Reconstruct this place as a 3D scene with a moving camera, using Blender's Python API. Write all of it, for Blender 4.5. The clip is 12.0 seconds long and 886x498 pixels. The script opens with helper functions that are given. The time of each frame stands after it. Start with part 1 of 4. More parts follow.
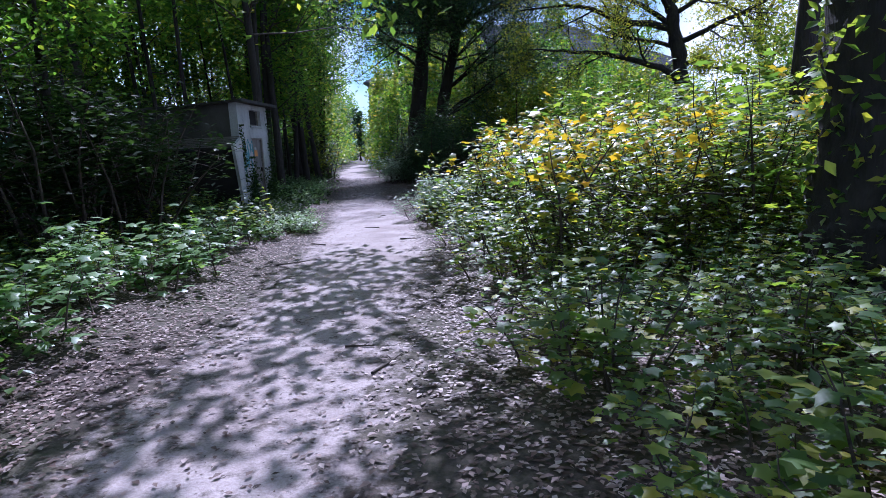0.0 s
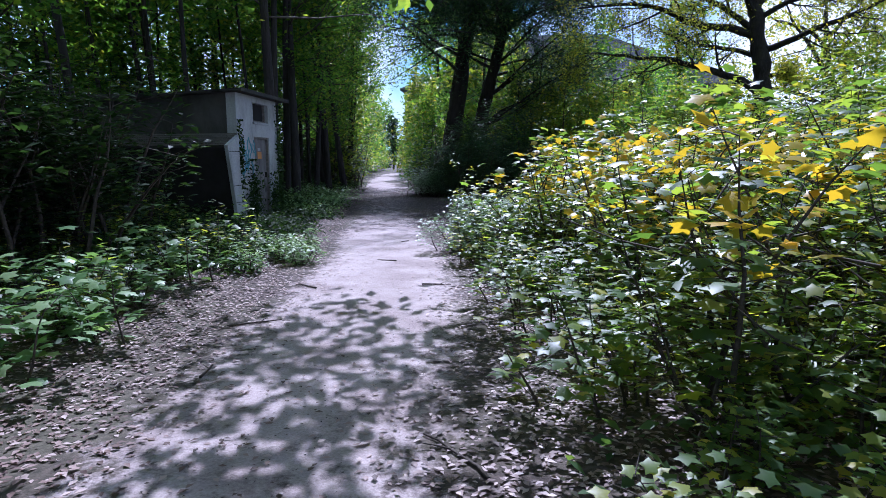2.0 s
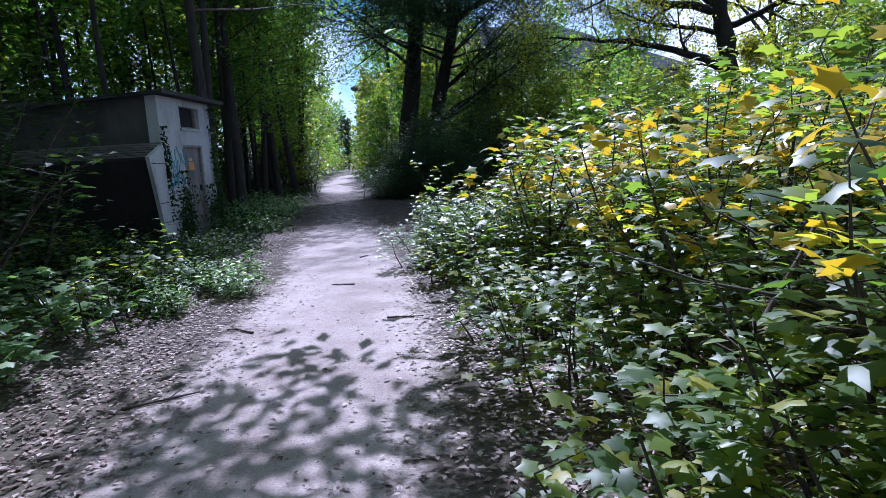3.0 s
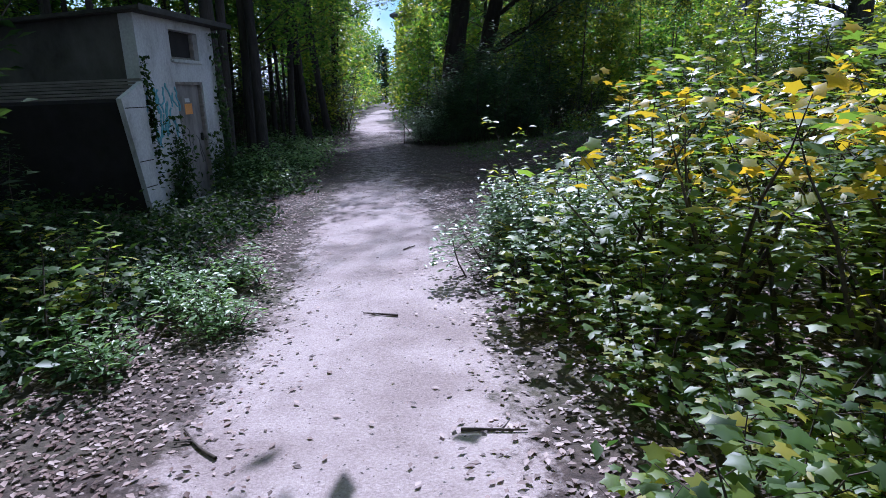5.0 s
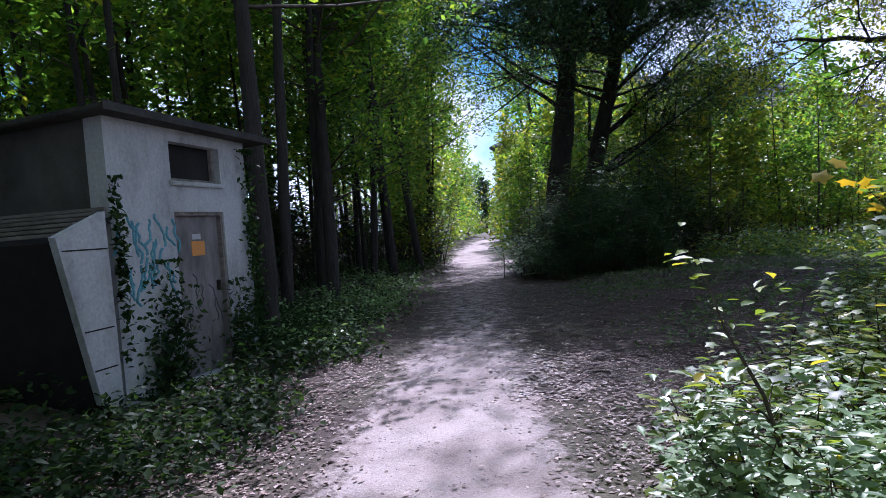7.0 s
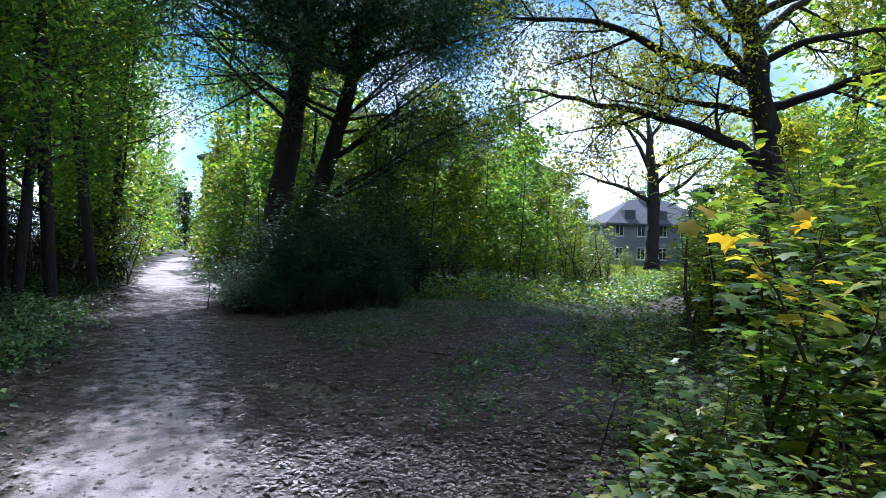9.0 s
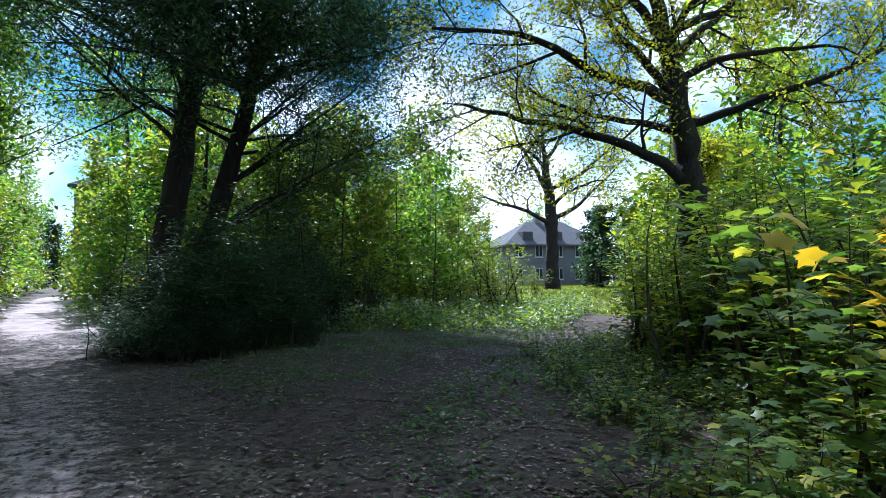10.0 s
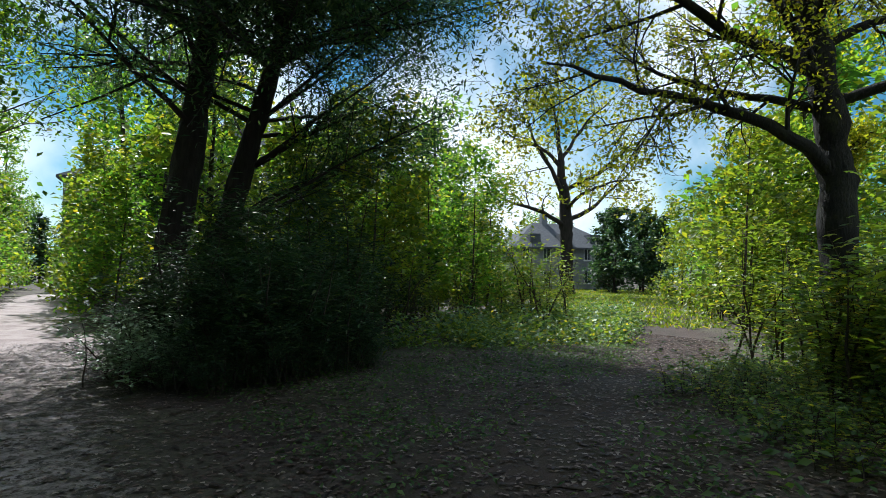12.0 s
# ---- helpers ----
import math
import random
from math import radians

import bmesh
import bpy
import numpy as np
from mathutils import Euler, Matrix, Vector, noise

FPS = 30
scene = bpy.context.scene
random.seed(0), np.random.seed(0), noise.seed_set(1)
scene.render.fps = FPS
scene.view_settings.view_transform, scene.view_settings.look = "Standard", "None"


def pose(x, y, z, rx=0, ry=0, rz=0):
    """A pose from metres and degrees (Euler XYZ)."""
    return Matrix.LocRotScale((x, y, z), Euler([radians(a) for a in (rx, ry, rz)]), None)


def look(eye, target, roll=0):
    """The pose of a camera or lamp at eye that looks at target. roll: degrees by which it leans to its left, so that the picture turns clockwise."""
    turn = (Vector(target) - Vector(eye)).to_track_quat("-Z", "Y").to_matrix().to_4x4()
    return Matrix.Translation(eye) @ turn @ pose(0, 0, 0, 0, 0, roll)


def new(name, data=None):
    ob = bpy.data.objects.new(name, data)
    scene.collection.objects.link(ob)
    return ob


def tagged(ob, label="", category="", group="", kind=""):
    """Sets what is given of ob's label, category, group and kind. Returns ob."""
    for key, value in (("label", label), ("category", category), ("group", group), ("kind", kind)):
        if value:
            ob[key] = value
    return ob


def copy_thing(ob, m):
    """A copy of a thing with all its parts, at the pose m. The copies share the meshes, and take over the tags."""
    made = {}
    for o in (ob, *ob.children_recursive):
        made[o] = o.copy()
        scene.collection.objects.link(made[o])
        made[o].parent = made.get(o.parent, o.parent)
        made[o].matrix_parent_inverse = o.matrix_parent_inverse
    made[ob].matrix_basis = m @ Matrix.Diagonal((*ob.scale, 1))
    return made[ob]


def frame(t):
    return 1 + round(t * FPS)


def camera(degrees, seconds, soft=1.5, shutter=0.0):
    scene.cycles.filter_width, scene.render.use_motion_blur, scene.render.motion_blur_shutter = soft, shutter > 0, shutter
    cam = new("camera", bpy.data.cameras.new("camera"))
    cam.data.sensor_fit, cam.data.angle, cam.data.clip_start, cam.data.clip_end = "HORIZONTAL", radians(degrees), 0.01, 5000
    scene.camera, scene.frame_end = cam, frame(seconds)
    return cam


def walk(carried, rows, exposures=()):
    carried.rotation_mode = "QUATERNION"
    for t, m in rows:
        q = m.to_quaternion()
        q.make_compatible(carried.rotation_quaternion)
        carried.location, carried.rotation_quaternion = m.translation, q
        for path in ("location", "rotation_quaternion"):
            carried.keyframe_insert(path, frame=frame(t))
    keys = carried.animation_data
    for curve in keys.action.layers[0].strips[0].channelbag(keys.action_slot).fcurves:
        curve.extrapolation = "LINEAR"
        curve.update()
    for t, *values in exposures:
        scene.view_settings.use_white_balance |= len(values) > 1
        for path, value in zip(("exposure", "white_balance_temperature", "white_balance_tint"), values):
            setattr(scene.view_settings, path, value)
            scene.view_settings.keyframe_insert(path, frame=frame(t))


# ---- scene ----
cam = camera(71.0, 12.0, soft=0.3)
PATH = [
    (0, (0.519, -1.359, 1.485), (0.421, 0.612, 1.163), -3.1),
    (0.5, (0.397, -0.605, 1.527), (0.082, 1.367, 1.422), -1.1),
    (1, (0.453, 0.378, 1.477), (0.279, 2.37, 1.442), -3.3),
    (1.5, (0.328, 0.942, 1.453), (0.137, 2.924, 1.267), 2.2),
    (2, (0.253, 1.697, 1.483), (0.062, 3.667, 1.198), -0.3),
    (2.5, (0.186, 2.411, 1.513), (-0.013, 4.396, 1.368), -0.7),
    (3, (0.07, 3.139, 1.519), (0.002, 5.116, 1.221), -3.4),
    (3.2, (0.035, 3.489, 1.495), (-0.133, 5.458, 1.188), -5.0),
    (4.8, (-0.484, 5.749, 1.698), (-0.709, 7.689, 1.262), -2.6),
    (5, (-0.484, 5.986, 1.745), (-0.666, 7.915, 1.249), -2.1),
    (5.5, (-0.726, 6.771, 1.776), (-0.81, 8.762, 1.608), -0.4),
    (6, (-0.819, 7.506, 1.782), (-0.796, 9.506, 1.727), 2.5),
    (6.5, (-0.901, 8.714, 1.626), (-1.28, 10.677, 1.567), -2.1),
    (6.7, (-0.866, 9.06, 1.642), (-1.385, 10.991, 1.575), -4.9),
    (8.3, (-1.404, 10.652, 1.651), (-1.549, 12.644, 1.543), 2.1),
    (8.5, (-1.397, 10.95, 1.674), (-1.465, 12.944, 1.53), 1.1),
    (9, (-1.491, 11.746, 1.665), (-1.056, 13.698, 1.654), 1.6),
    (9.5, (-1.647, 12.48, 1.656), (-1.022, 14.376, 1.776), 2.9),
    (10, (-1.762, 13.073, 1.684), (-1.011, 14.925, 1.758), -0.5),
    (10.5, (-1.919, 14.001, 1.661), (-1.196, 15.864, 1.742), 2.5),
    (11, (-2.059, 14.806, 1.682), (-1.317, 16.663, 1.734), -0.6),
    (11.5, (-2.2, 15.695, 1.679), (-1.48, 17.558, 1.789), 1.9),
    (12, (-2.373, 16.391, 1.764), (-1.592, 18.231, 1.842), 0.4),
]
walk(cam, [(t, look(eye, target, roll)) for t, eye, target, roll in PATH], [(0, 0.6, 4950, 28), (2, 0.65, 4950, 26), (5, 0.55, 5050, 24), (6.5, 0.65, 5350, 30), (8.5, 1.0, 5100, 21), (10.5, 1.0, 5200, 13), (11.6, 0.9, 5450, 10), (12, 0.5, 5800, 7)])

# ---- world and sun ----
SUN_AZ, SUN_EL = -2.0, 46.5
world = bpy.data.worlds.new("sky")
scene.world = world
world.use_nodes = True
wn = world.node_tree
wn.nodes.clear()
sky = wn.nodes.new("ShaderNodeTexSky")
sky.sky_type, sky.sun_disc = "NISHITA", False
sky.sun_elevation, sky.sun_rotation = radians(SUN_EL), radians(SUN_AZ)
sky.air_density, sky.dust_density, sky.ozone_density = 1.0, 0.3, 1.5
background = wn.nodes.new("ShaderNodeBackground")
background.inputs["Strength"].default_value = 0.056
wout = wn.nodes.new("ShaderNodeOutputWorld")
sky_co = wn.nodes.new("ShaderNodeTexCoord")
cloud = wn.nodes.new("ShaderNodeTexNoise")
cloud.inputs["Scale"].default_value, cloud.inputs["Detail"].default_value = 3.2, 7
wn.links.new(sky_co.outputs["Generated"], cloud.inputs["Vector"])
cover_ramp = wn.nodes.new("ShaderNodeValToRGB")
cover_ramp.color_ramp.elements[0].position, cover_ramp.color_ramp.elements[1].position = 0.42, 0.6
wn.links.new(cloud.outputs["Fac"], cover_ramp.inputs[0])
cloud_mix = wn.nodes.new("ShaderNodeMix")
cloud_mix.data_type = "RGBA"
wn.links.new(cover_ramp.outputs[0], cloud_mix.inputs[0])
sky_tint = wn.nodes.new("ShaderNodeMix")
sky_tint.data_type, sky_tint.blend_type = "RGBA", "MULTIPLY"
sky_tint.inputs[0].default_value, sky_tint.inputs[7].default_value = 1.0, (0.5, 0.96, 1.0, 1)
wn.links.new(sky.outputs[0], sky_tint.inputs[6])
wn.links.new(sky_tint.outputs[2], cloud_mix.inputs[6])
cloud_mix.inputs[7].default_value = (15.0, 15.6, 16.2, 1)
wn.links.new(cloud_mix.outputs[2], background.inputs["Color"])
wn.links.new(background.outputs[0], wout.inputs["Surface"])
sun = new("sun", bpy.data.lights.new("sun", "SUN"))
sun.data.energy, sun.data.angle, sun.data.color = 5.0, radians(0.5), (1.0, 0.95, 0.88)
az, el = radians(SUN_AZ), radians(SUN_EL)
sun.matrix_world = look((60 * math.sin(az) * math.cos(el), 60 * math.cos(az) * math.cos(el), 60 * math.sin(el)), (0, 0, 0))

# ---- materials ----
def ramp(nt, fac, stops):
    n = nt.nodes.new("ShaderNodeValToRGB")
    while len(n.color_ramp.elements) < len(stops):
        n.color_ramp.elements.new(0.5)
    for e, (p, c) in zip(n.color_ramp.elements, stops):
        e.position, e.color = p, (*c, 1)
    nt.links.new(fac, n.inputs[0])
    return n.outputs["Color"]


def tex_noise(nt, scale, detail=6.0, rough=0.6, stretch=(1, 1, 1), space="Object"):
    co = nt.nodes.new("ShaderNodeTexCoord")
    mp = nt.nodes.new("ShaderNodeMapping")
    mp.inputs["Scale"].default_value = stretch
    nt.links.new(co.outputs[space], mp.inputs[0])
    n = nt.nodes.new("ShaderNodeTexNoise")
    n.inputs["Scale"].default_value, n.inputs["Detail"].default_value, n.inputs["Roughness"].default_value = scale, detail, rough
    nt.links.new(mp.outputs[0], n.inputs["Vector"])
    return n.outputs["Fac"]


def mix_color(nt, fac, a, b, mode="MIX"):
    n = nt.nodes.new("ShaderNodeMix")
    n.data_type, n.blend_type = "RGBA", mode
    for value, socket in ((fac, n.inputs[0]), (a, n.inputs[6]), (b, n.inputs[7])):
        if isinstance(value, (int, float)):
            socket.default_value = value
        elif isinstance(value, tuple):
            socket.default_value = (*value, 1)
        else:
            nt.links.new(value, socket)
    return n.outputs[2]


def surface(name, color_of, rough=0.8, bump=0.3, bump_scale=40, metal=0.0, dist=0.02, stretch=(1, 1, 1)):
    m = bpy.data.materials.new(name)
    m.use_nodes = True
    nt = m.node_tree
    p = nt.nodes["Principled BSDF"]
    nt.links.new(color_of(nt), p.inputs["Base Color"])
    p.inputs["Roughness"].default_value, p.inputs["Metallic"].default_value = rough, metal
    if bump:
        b = nt.nodes.new("ShaderNodeBump")
        b.inputs["Strength"].default_value, b.inputs["Distance"].default_value = bump, dist
        nt.links.new(tex_noise(nt, bump_scale, stretch=stretch), b.inputs["Height"])
        nt.links.new(b.outputs[0], p.inputs["Normal"])
    return m


def leafy(name, stops, through_tint, share=0.45, rough=0.5, gloss=0.4):
    """Leaf: colour varies leaf by leaf, gloss on top, light through the blade."""
    m = bpy.data.materials.new(name)
    m.use_nodes = True
    nt = m.node_tree
    p = nt.nodes["Principled BSDF"]
    geo = nt.nodes.new("ShaderNodeNewGeometry")
    col = ramp(nt, geo.outputs["Random Per Island"], stops)
    col = mix_color(nt, 0.35, col, ramp(nt, tex_noise(nt, 0.9, 3), [(0.3, (0.35, 0.4, 0.4)), (0.7, (1, 1, 0.9))]), "MULTIPLY")
    nt.links.new(col, p.inputs["Base Color"])
    p.inputs["Roughness"].default_value = rough
    p.inputs["Specular IOR Level"].default_value = gloss
    t = nt.nodes.new("ShaderNodeBsdfTranslucent")
    nt.links.new(mix_color(nt, 1.0, col, through_tint, "MULTIPLY"), t.inputs["Color"])
    mx = nt.nodes.new("ShaderNodeMixShader")
    mx.inputs[0].default_value = share
    nt.links.new(p.outputs[0], mx.inputs[1])
    nt.links.new(t.outputs[0], mx.inputs[2])
    nt.links.new(mx.outputs[0], nt.nodes["Material Output"].inputs["Surface"])
    return m


M = {}
def worn_ground(name, core, core2):
    """Soil that gives way to trodden ground where the mesh says it is worn, along a ragged line."""
    def colors(nt):
        soil = mix_color(nt, ramp(nt, tex_noise(nt, 0.5), [(0.4, (0, 0, 0)), (0.6, (1, 1, 1))]),
            ramp(nt, tex_noise(nt, 22, 8), [(0.3, (0.024, 0.017, 0.014)), (0.7, (0.10, 0.07, 0.062))]),
            ramp(nt, tex_noise(nt, 22, 8), [(0.3, (0.035, 0.034, 0.018)), (0.7, (0.13, 0.11, 0.08))]))
        grain = tex_noise(nt, 60, 8, 0.75)
        bare = mix_color(nt, ramp(nt, tex_noise(nt, 1.3, 5), [(0.42, (0, 0, 0)), (0.62, (1, 1, 1))]), ramp(nt, grain, core), ramp(nt, grain, core2))
        worn = nt.nodes.new("ShaderNodeAttribute")
        worn.attribute_name = "worn"
        ragged = nt.nodes.new("ShaderNodeMath")
        ragged.operation = "ADD"
        nt.links.new(worn.outputs["Fac"], ragged.inputs[0])
        nt.links.new(tex_noise(nt, 5.0, 8, 0.75), ragged.inputs[1])
        return mix_color(nt, ramp(nt, ragged.outputs[0], [(0.86, (0, 0, 0)), (1.12, (1, 1, 1))]), soil, bare)
    return surface(name, colors, 0.95, 0.5, 70, dist=0.02)


SAND = [(0.3, (0.28, 0.22, 0.215)), (0.7, (0.52, 0.445, 0.435))], [(0.3, (0.18, 0.135, 0.13)), (0.7, (0.38, 0.31, 0.30))]
# Track and soil colours are lowered to carry the shade of the fork
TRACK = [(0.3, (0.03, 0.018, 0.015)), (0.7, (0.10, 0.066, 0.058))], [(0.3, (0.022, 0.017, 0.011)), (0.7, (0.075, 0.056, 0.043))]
M["soil"] = worn_ground("forest_soil", *TRACK)
M["sand"] = worn_ground("trodden_sand", *SAND)
M["track"] = worn_ground("side_track_soil", *TRACK)
M["litter"] = leafy("dead_leaves", [(0.0, (0.06, 0.034, 0.028)), (0.35, (0.18, 0.112, 0.098)), (0.7, (0.36, 0.255, 0.235)), (1.0, (0.60, 0.48, 0.46))], (1, 0.8, 0.6), 0.15, 0.6)
# Litter darkened for the shaded fork as well as for wet
M["damp_shaded"] = leafy("damp_shaded_leaves", [(0.0, (0.02, 0.009, 0.007)), (0.45, (0.065, 0.032, 0.026)), (0.8, (0.15, 0.088, 0.073)), (1.0, (0.45, 0.35, 0.32))], (1, 0.8, 0.6), 0.12, 0.5)
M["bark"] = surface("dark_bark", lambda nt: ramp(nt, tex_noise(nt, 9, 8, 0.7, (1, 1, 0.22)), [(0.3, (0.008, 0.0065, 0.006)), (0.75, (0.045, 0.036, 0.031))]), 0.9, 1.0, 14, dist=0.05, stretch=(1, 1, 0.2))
M["bark_oak"] = surface("oak_bark", lambda nt: mix_color(nt, ramp(nt, tex_noise(nt, 1.6, 4), [(0.5, (0, 0, 0)), (0.66, (1, 1, 1))]),
    ramp(nt, tex_noise(nt, 22, 8, 0.75, (1, 1, 0.22)), [(0.35, (0.004, 0.0035, 0.003)), (0.58, (0.02, 0.017, 0.015)), (0.66, (0.045, 0.04, 0.036)), (0.74, (0.16, 0.155, 0.14))]),
    ramp(nt, tex_noise(nt, 14, 8), [(0.3, (0.01, 0.011, 0.006)), (0.75, (0.05, 0.05, 0.024))])), 0.9, 1.0, 12, dist=0.06, stretch=(1, 1, 0.3))
M["twig"] = surface("twig_bark", lambda nt: ramp(nt, tex_noise(nt, 30), [(0.3, (0.025, 0.019, 0.014)), (0.7, (0.09, 0.066, 0.05))]), 0.85, 0.3, 60)
M["leaf_forest"] = leafy("forest_leaf", [(0, (0.034, 0.08, 0.026)), (0.5, (0.072, 0.155, 0.04)), (0.85, (0.145, 0.235, 0.045)), (1, (0.27, 0.28, 0.04))], (2.8, 2.8, 0.75), 0.6)
# Leaf with shade put into its colour, for undergrowth and ivy
M["leaf_shade"] = leafy("shade_darkened_leaf", [(0, (0.012, 0.028, 0.012)), (0.6, (0.026, 0.055, 0.02)), (1, (0.05, 0.085, 0.03))], (2.0, 2.0, 0.8), 0.4, 0.6, 0.18)
M["leaf_yew"] = leafy("dark_needle_spray", [(0, (0.018, 0.042, 0.026)), (0.6, (0.042, 0.085, 0.044)), (0.92, (0.085, 0.135, 0.06)), (1, (0.16, 0.19, 0.07))], (1.9, 2.1, 1.0), 0.36, 0.55, 0.3)
M["leaf_maple"] = leafy("maple_leaf", [(0, (0.045, 0.09, 0.032)), (0.5, (0.105, 0.18, 0.055)), (0.8, (0.20, 0.26, 0.06)), (1, (0.36, 0.33, 0.055))], (2.9, 2.8, 0.7), 0.5, 0.45, 0.4)
M["leaf_fresh"] = leafy("fresh_seedling_leaf", [(0, (0.10, 0.19, 0.08)), (0.6, (0.19, 0.30, 0.14)), (1, (0.30, 0.40, 0.22))], (1.8, 1.9, 0.8), 0.38, 0.4)
M["leaf_pale"] = leafy("pale_glossy_leaf", [(0, (0.12, 0.19, 0.10)), (0.6, (0.24, 0.34, 0.19)), (1, (0.40, 0.5, 0.34))], (1.4, 1.5, 1.0), 0.3, 0.35)
M["leaf_gold"] = leafy("golden_maple_leaf", [(0, (0.42, 0.34, 0.02)), (0.6, (0.62, 0.45, 0.02)), (1, (0.72, 0.46, 0.02))], (1.6, 1.45, 0.5), 0.45, 0.35)
M["leaf_oak"] = leafy("oak_leaf", [(0, (0.10, 0.14, 0.025)), (0.5, (0.22, 0.25, 0.03)), (1, (0.42, 0.37, 0.04))], (2.3, 2.3, 0.6), 0.55)
M["leaf_weed"] = leafy("weed_leaf", [(0, (0.03, 0.07, 0.025)), (0.5, (0.07, 0.13, 0.045)), (1, (0.13, 0.19, 0.06))], (2.0, 2.1, 0.8), 0.4, 0.45)
M["leaf_bright"] = leafy("bright_leaf", [(0, (0.07, 0.125, 0.025)), (0.55, (0.14, 0.21, 0.035)), (0.9, (0.24, 0.28, 0.04)), (1, (0.42, 0.34, 0.04))], (2.2, 2.1, 0.6), 0.5, 0.4)
M["plaster"] = surface("weathered_plaster", lambda nt: mix_color(nt, ramp(nt, tex_noise(nt, 2.2, 8, 0.7, (1, 1, 0.5)), [(0.45, (0, 0, 0)), (0.72, (1, 1, 1))]),
    ramp(nt, tex_noise(nt, 30, 5), [(0.3, (0.34, 0.355, 0.365)), (0.7, (0.46, 0.475, 0.485))]),
    ramp(nt, tex_noise(nt, 12, 6), [(0.3, (0.11, 0.115, 0.11)), (0.7, (0.33, 0.34, 0.335))])), 0.9, 0.3, 50, dist=0.01)
# Stained render, with the shade on that side worked into the colour
M["side_wall"] = surface("stained_shaded_render", lambda nt: ramp(nt, tex_noise(nt, 2.0, 8, 0.7, (1, 1, 0.6)), [(0.3, (0.03, 0.028, 0.026)), (0.7, (0.095, 0.09, 0.084))]), 0.9, 0.3, 40, dist=0.01)
M["roofing"] = surface("tarred_roofing", lambda nt: ramp(nt, tex_noise(nt, 6), [(0.3, (0.015, 0.015, 0.015)), (0.7, (0.05, 0.047, 0.042))]), 0.9, 0.4, 40)
M["door"] = surface("grey_painted_metal", lambda nt: ramp(nt, tex_noise(nt, 4, 7, 0.7, (1, 1, 0.35)), [(0.35, (0.06, 0.056, 0.053)), (0.65, (0.21, 0.2, 0.195))]), 0.6, 0.15, 30)
# Near-black that paints in unlit hollows; handle and joints use it too
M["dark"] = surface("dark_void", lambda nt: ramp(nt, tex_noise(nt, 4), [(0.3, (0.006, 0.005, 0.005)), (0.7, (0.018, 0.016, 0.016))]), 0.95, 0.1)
M["graffiti"] = surface("teal_spray_paint", lambda nt: ramp(nt, tex_noise(nt, 20), [(0.3, (0.05, 0.20, 0.25)), (0.7, (0.12, 0.34, 0.40))]), 0.6, 0)
M["graffiti_dark"] = surface("black_spray_paint", lambda nt: ramp(nt, tex_noise(nt, 20), [(0.3, (0.03, 0.03, 0.035)), (0.7, (0.08, 0.08, 0.09))]), 0.6, 0)
M["orange"] = surface("orange_notice", lambda nt: ramp(nt, tex_noise(nt, 40), [(0.3, (0.5, 0.2, 0.05)), (0.7, (0.65, 0.3, 0.08))]), 0.6, 0)
M["wood"] = surface("weathered_board", lambda nt: ramp(nt, tex_noise(nt, 14, 6, 0.6, (0.2, 1, 1)), [(0.3, (0.10, 0.09, 0.08)), (0.7, (0.24, 0.22, 0.2))]), 0.85, 0.3, 40)
M["house"] = surface("grey_render", lambda nt: ramp(nt, tex_noise(nt, 0.7, 6), [(0.3, (0.17, 0.18, 0.195)), (0.7, (0.25, 0.26, 0.28))]), 0.9, 0.2, 20)
M["slate"] = surface("slate_roof", lambda nt: ramp(nt, tex_noise(nt, 3, 6, 0.7, (1, 1, 4)), [(0.3, (0.05, 0.055, 0.065)), (0.7, (0.11, 0.117, 0.13))]), 0.95, 0.5, 8, dist=0.06)
M["frame_white"] = surface("white_window_paint", lambda nt: ramp(nt, tex_noise(nt, 8), [(0.3, (0.62, 0.62, 0.62)), (0.7, (0.8, 0.8, 0.8))]), 0.5, 0)
M["glass"] = surface("dark_window_glass", lambda nt: ramp(nt, tex_noise(nt, 1.5), [(0.3, (0.02, 0.025, 0.03)), (0.7, (0.06, 0.07, 0.08))]), 0.08, 0)

# ---- mesh helpers ----
def link(name, verts, faces, material, parent=None, label="", smooth=False):
    me = bpy.data.meshes.new(name)
    me.from_pydata(verts, [], faces)
    me.materials.append(material)
    if smooth:
        me.polygons.foreach_set("use_smooth", [True] * len(me.polygons))
    ob = new(name, me)
    if parent:
        ob.parent = parent
    if label:
        ob["label"] = label
    return ob


def part(name, bm, material, parent, label=""):
    me = bpy.data.meshes.new(name)
    bm.to_mesh(me)
    bm.free()
    me.materials.append(material)
    ob = new(name, me)
    if parent:
        ob.parent = parent
    if label:
        ob["label"] = label
    return ob


def box(lo, hi, bevel=0.0):
    bm = bmesh.new()
    bmesh.ops.create_cube(bm, size=1)
    for v in bm.verts:
        v.co = Vector([(a + b) / 2 + c * (b - a) for a, b, c in zip(lo, hi, v.co)])
    if bevel:
        bmesh.ops.bevel(bm, geom=bm.edges[:], offset=bevel, segments=2, affect="EDGES")
    return bm


def tri_mesh(name, co, tris, material, parent=None, label=""):
    """A triangle mesh straight from arrays."""
    me = bpy.data.meshes.new(name)
    n, k = len(co), len(tris)
    me.vertices.add(n)
    me.vertices.foreach_set("co", np.ascontiguousarray(co, np.float32).ravel())
    me.loops.add(3 * k)
    me.loops.foreach_set("vertex_index", np.ascontiguousarray(tris, np.int32).ravel())
    me.polygons.add(k)
    me.polygons.foreach_set("loop_start", np.arange(0, 3 * k, 3, dtype=np.int32))
    me.update(calc_edges=True)
    me.materials.append(material)
    ob = new(name, me)
    if parent:
        ob.parent = parent
    if label:
        ob["label"] = label
    return ob


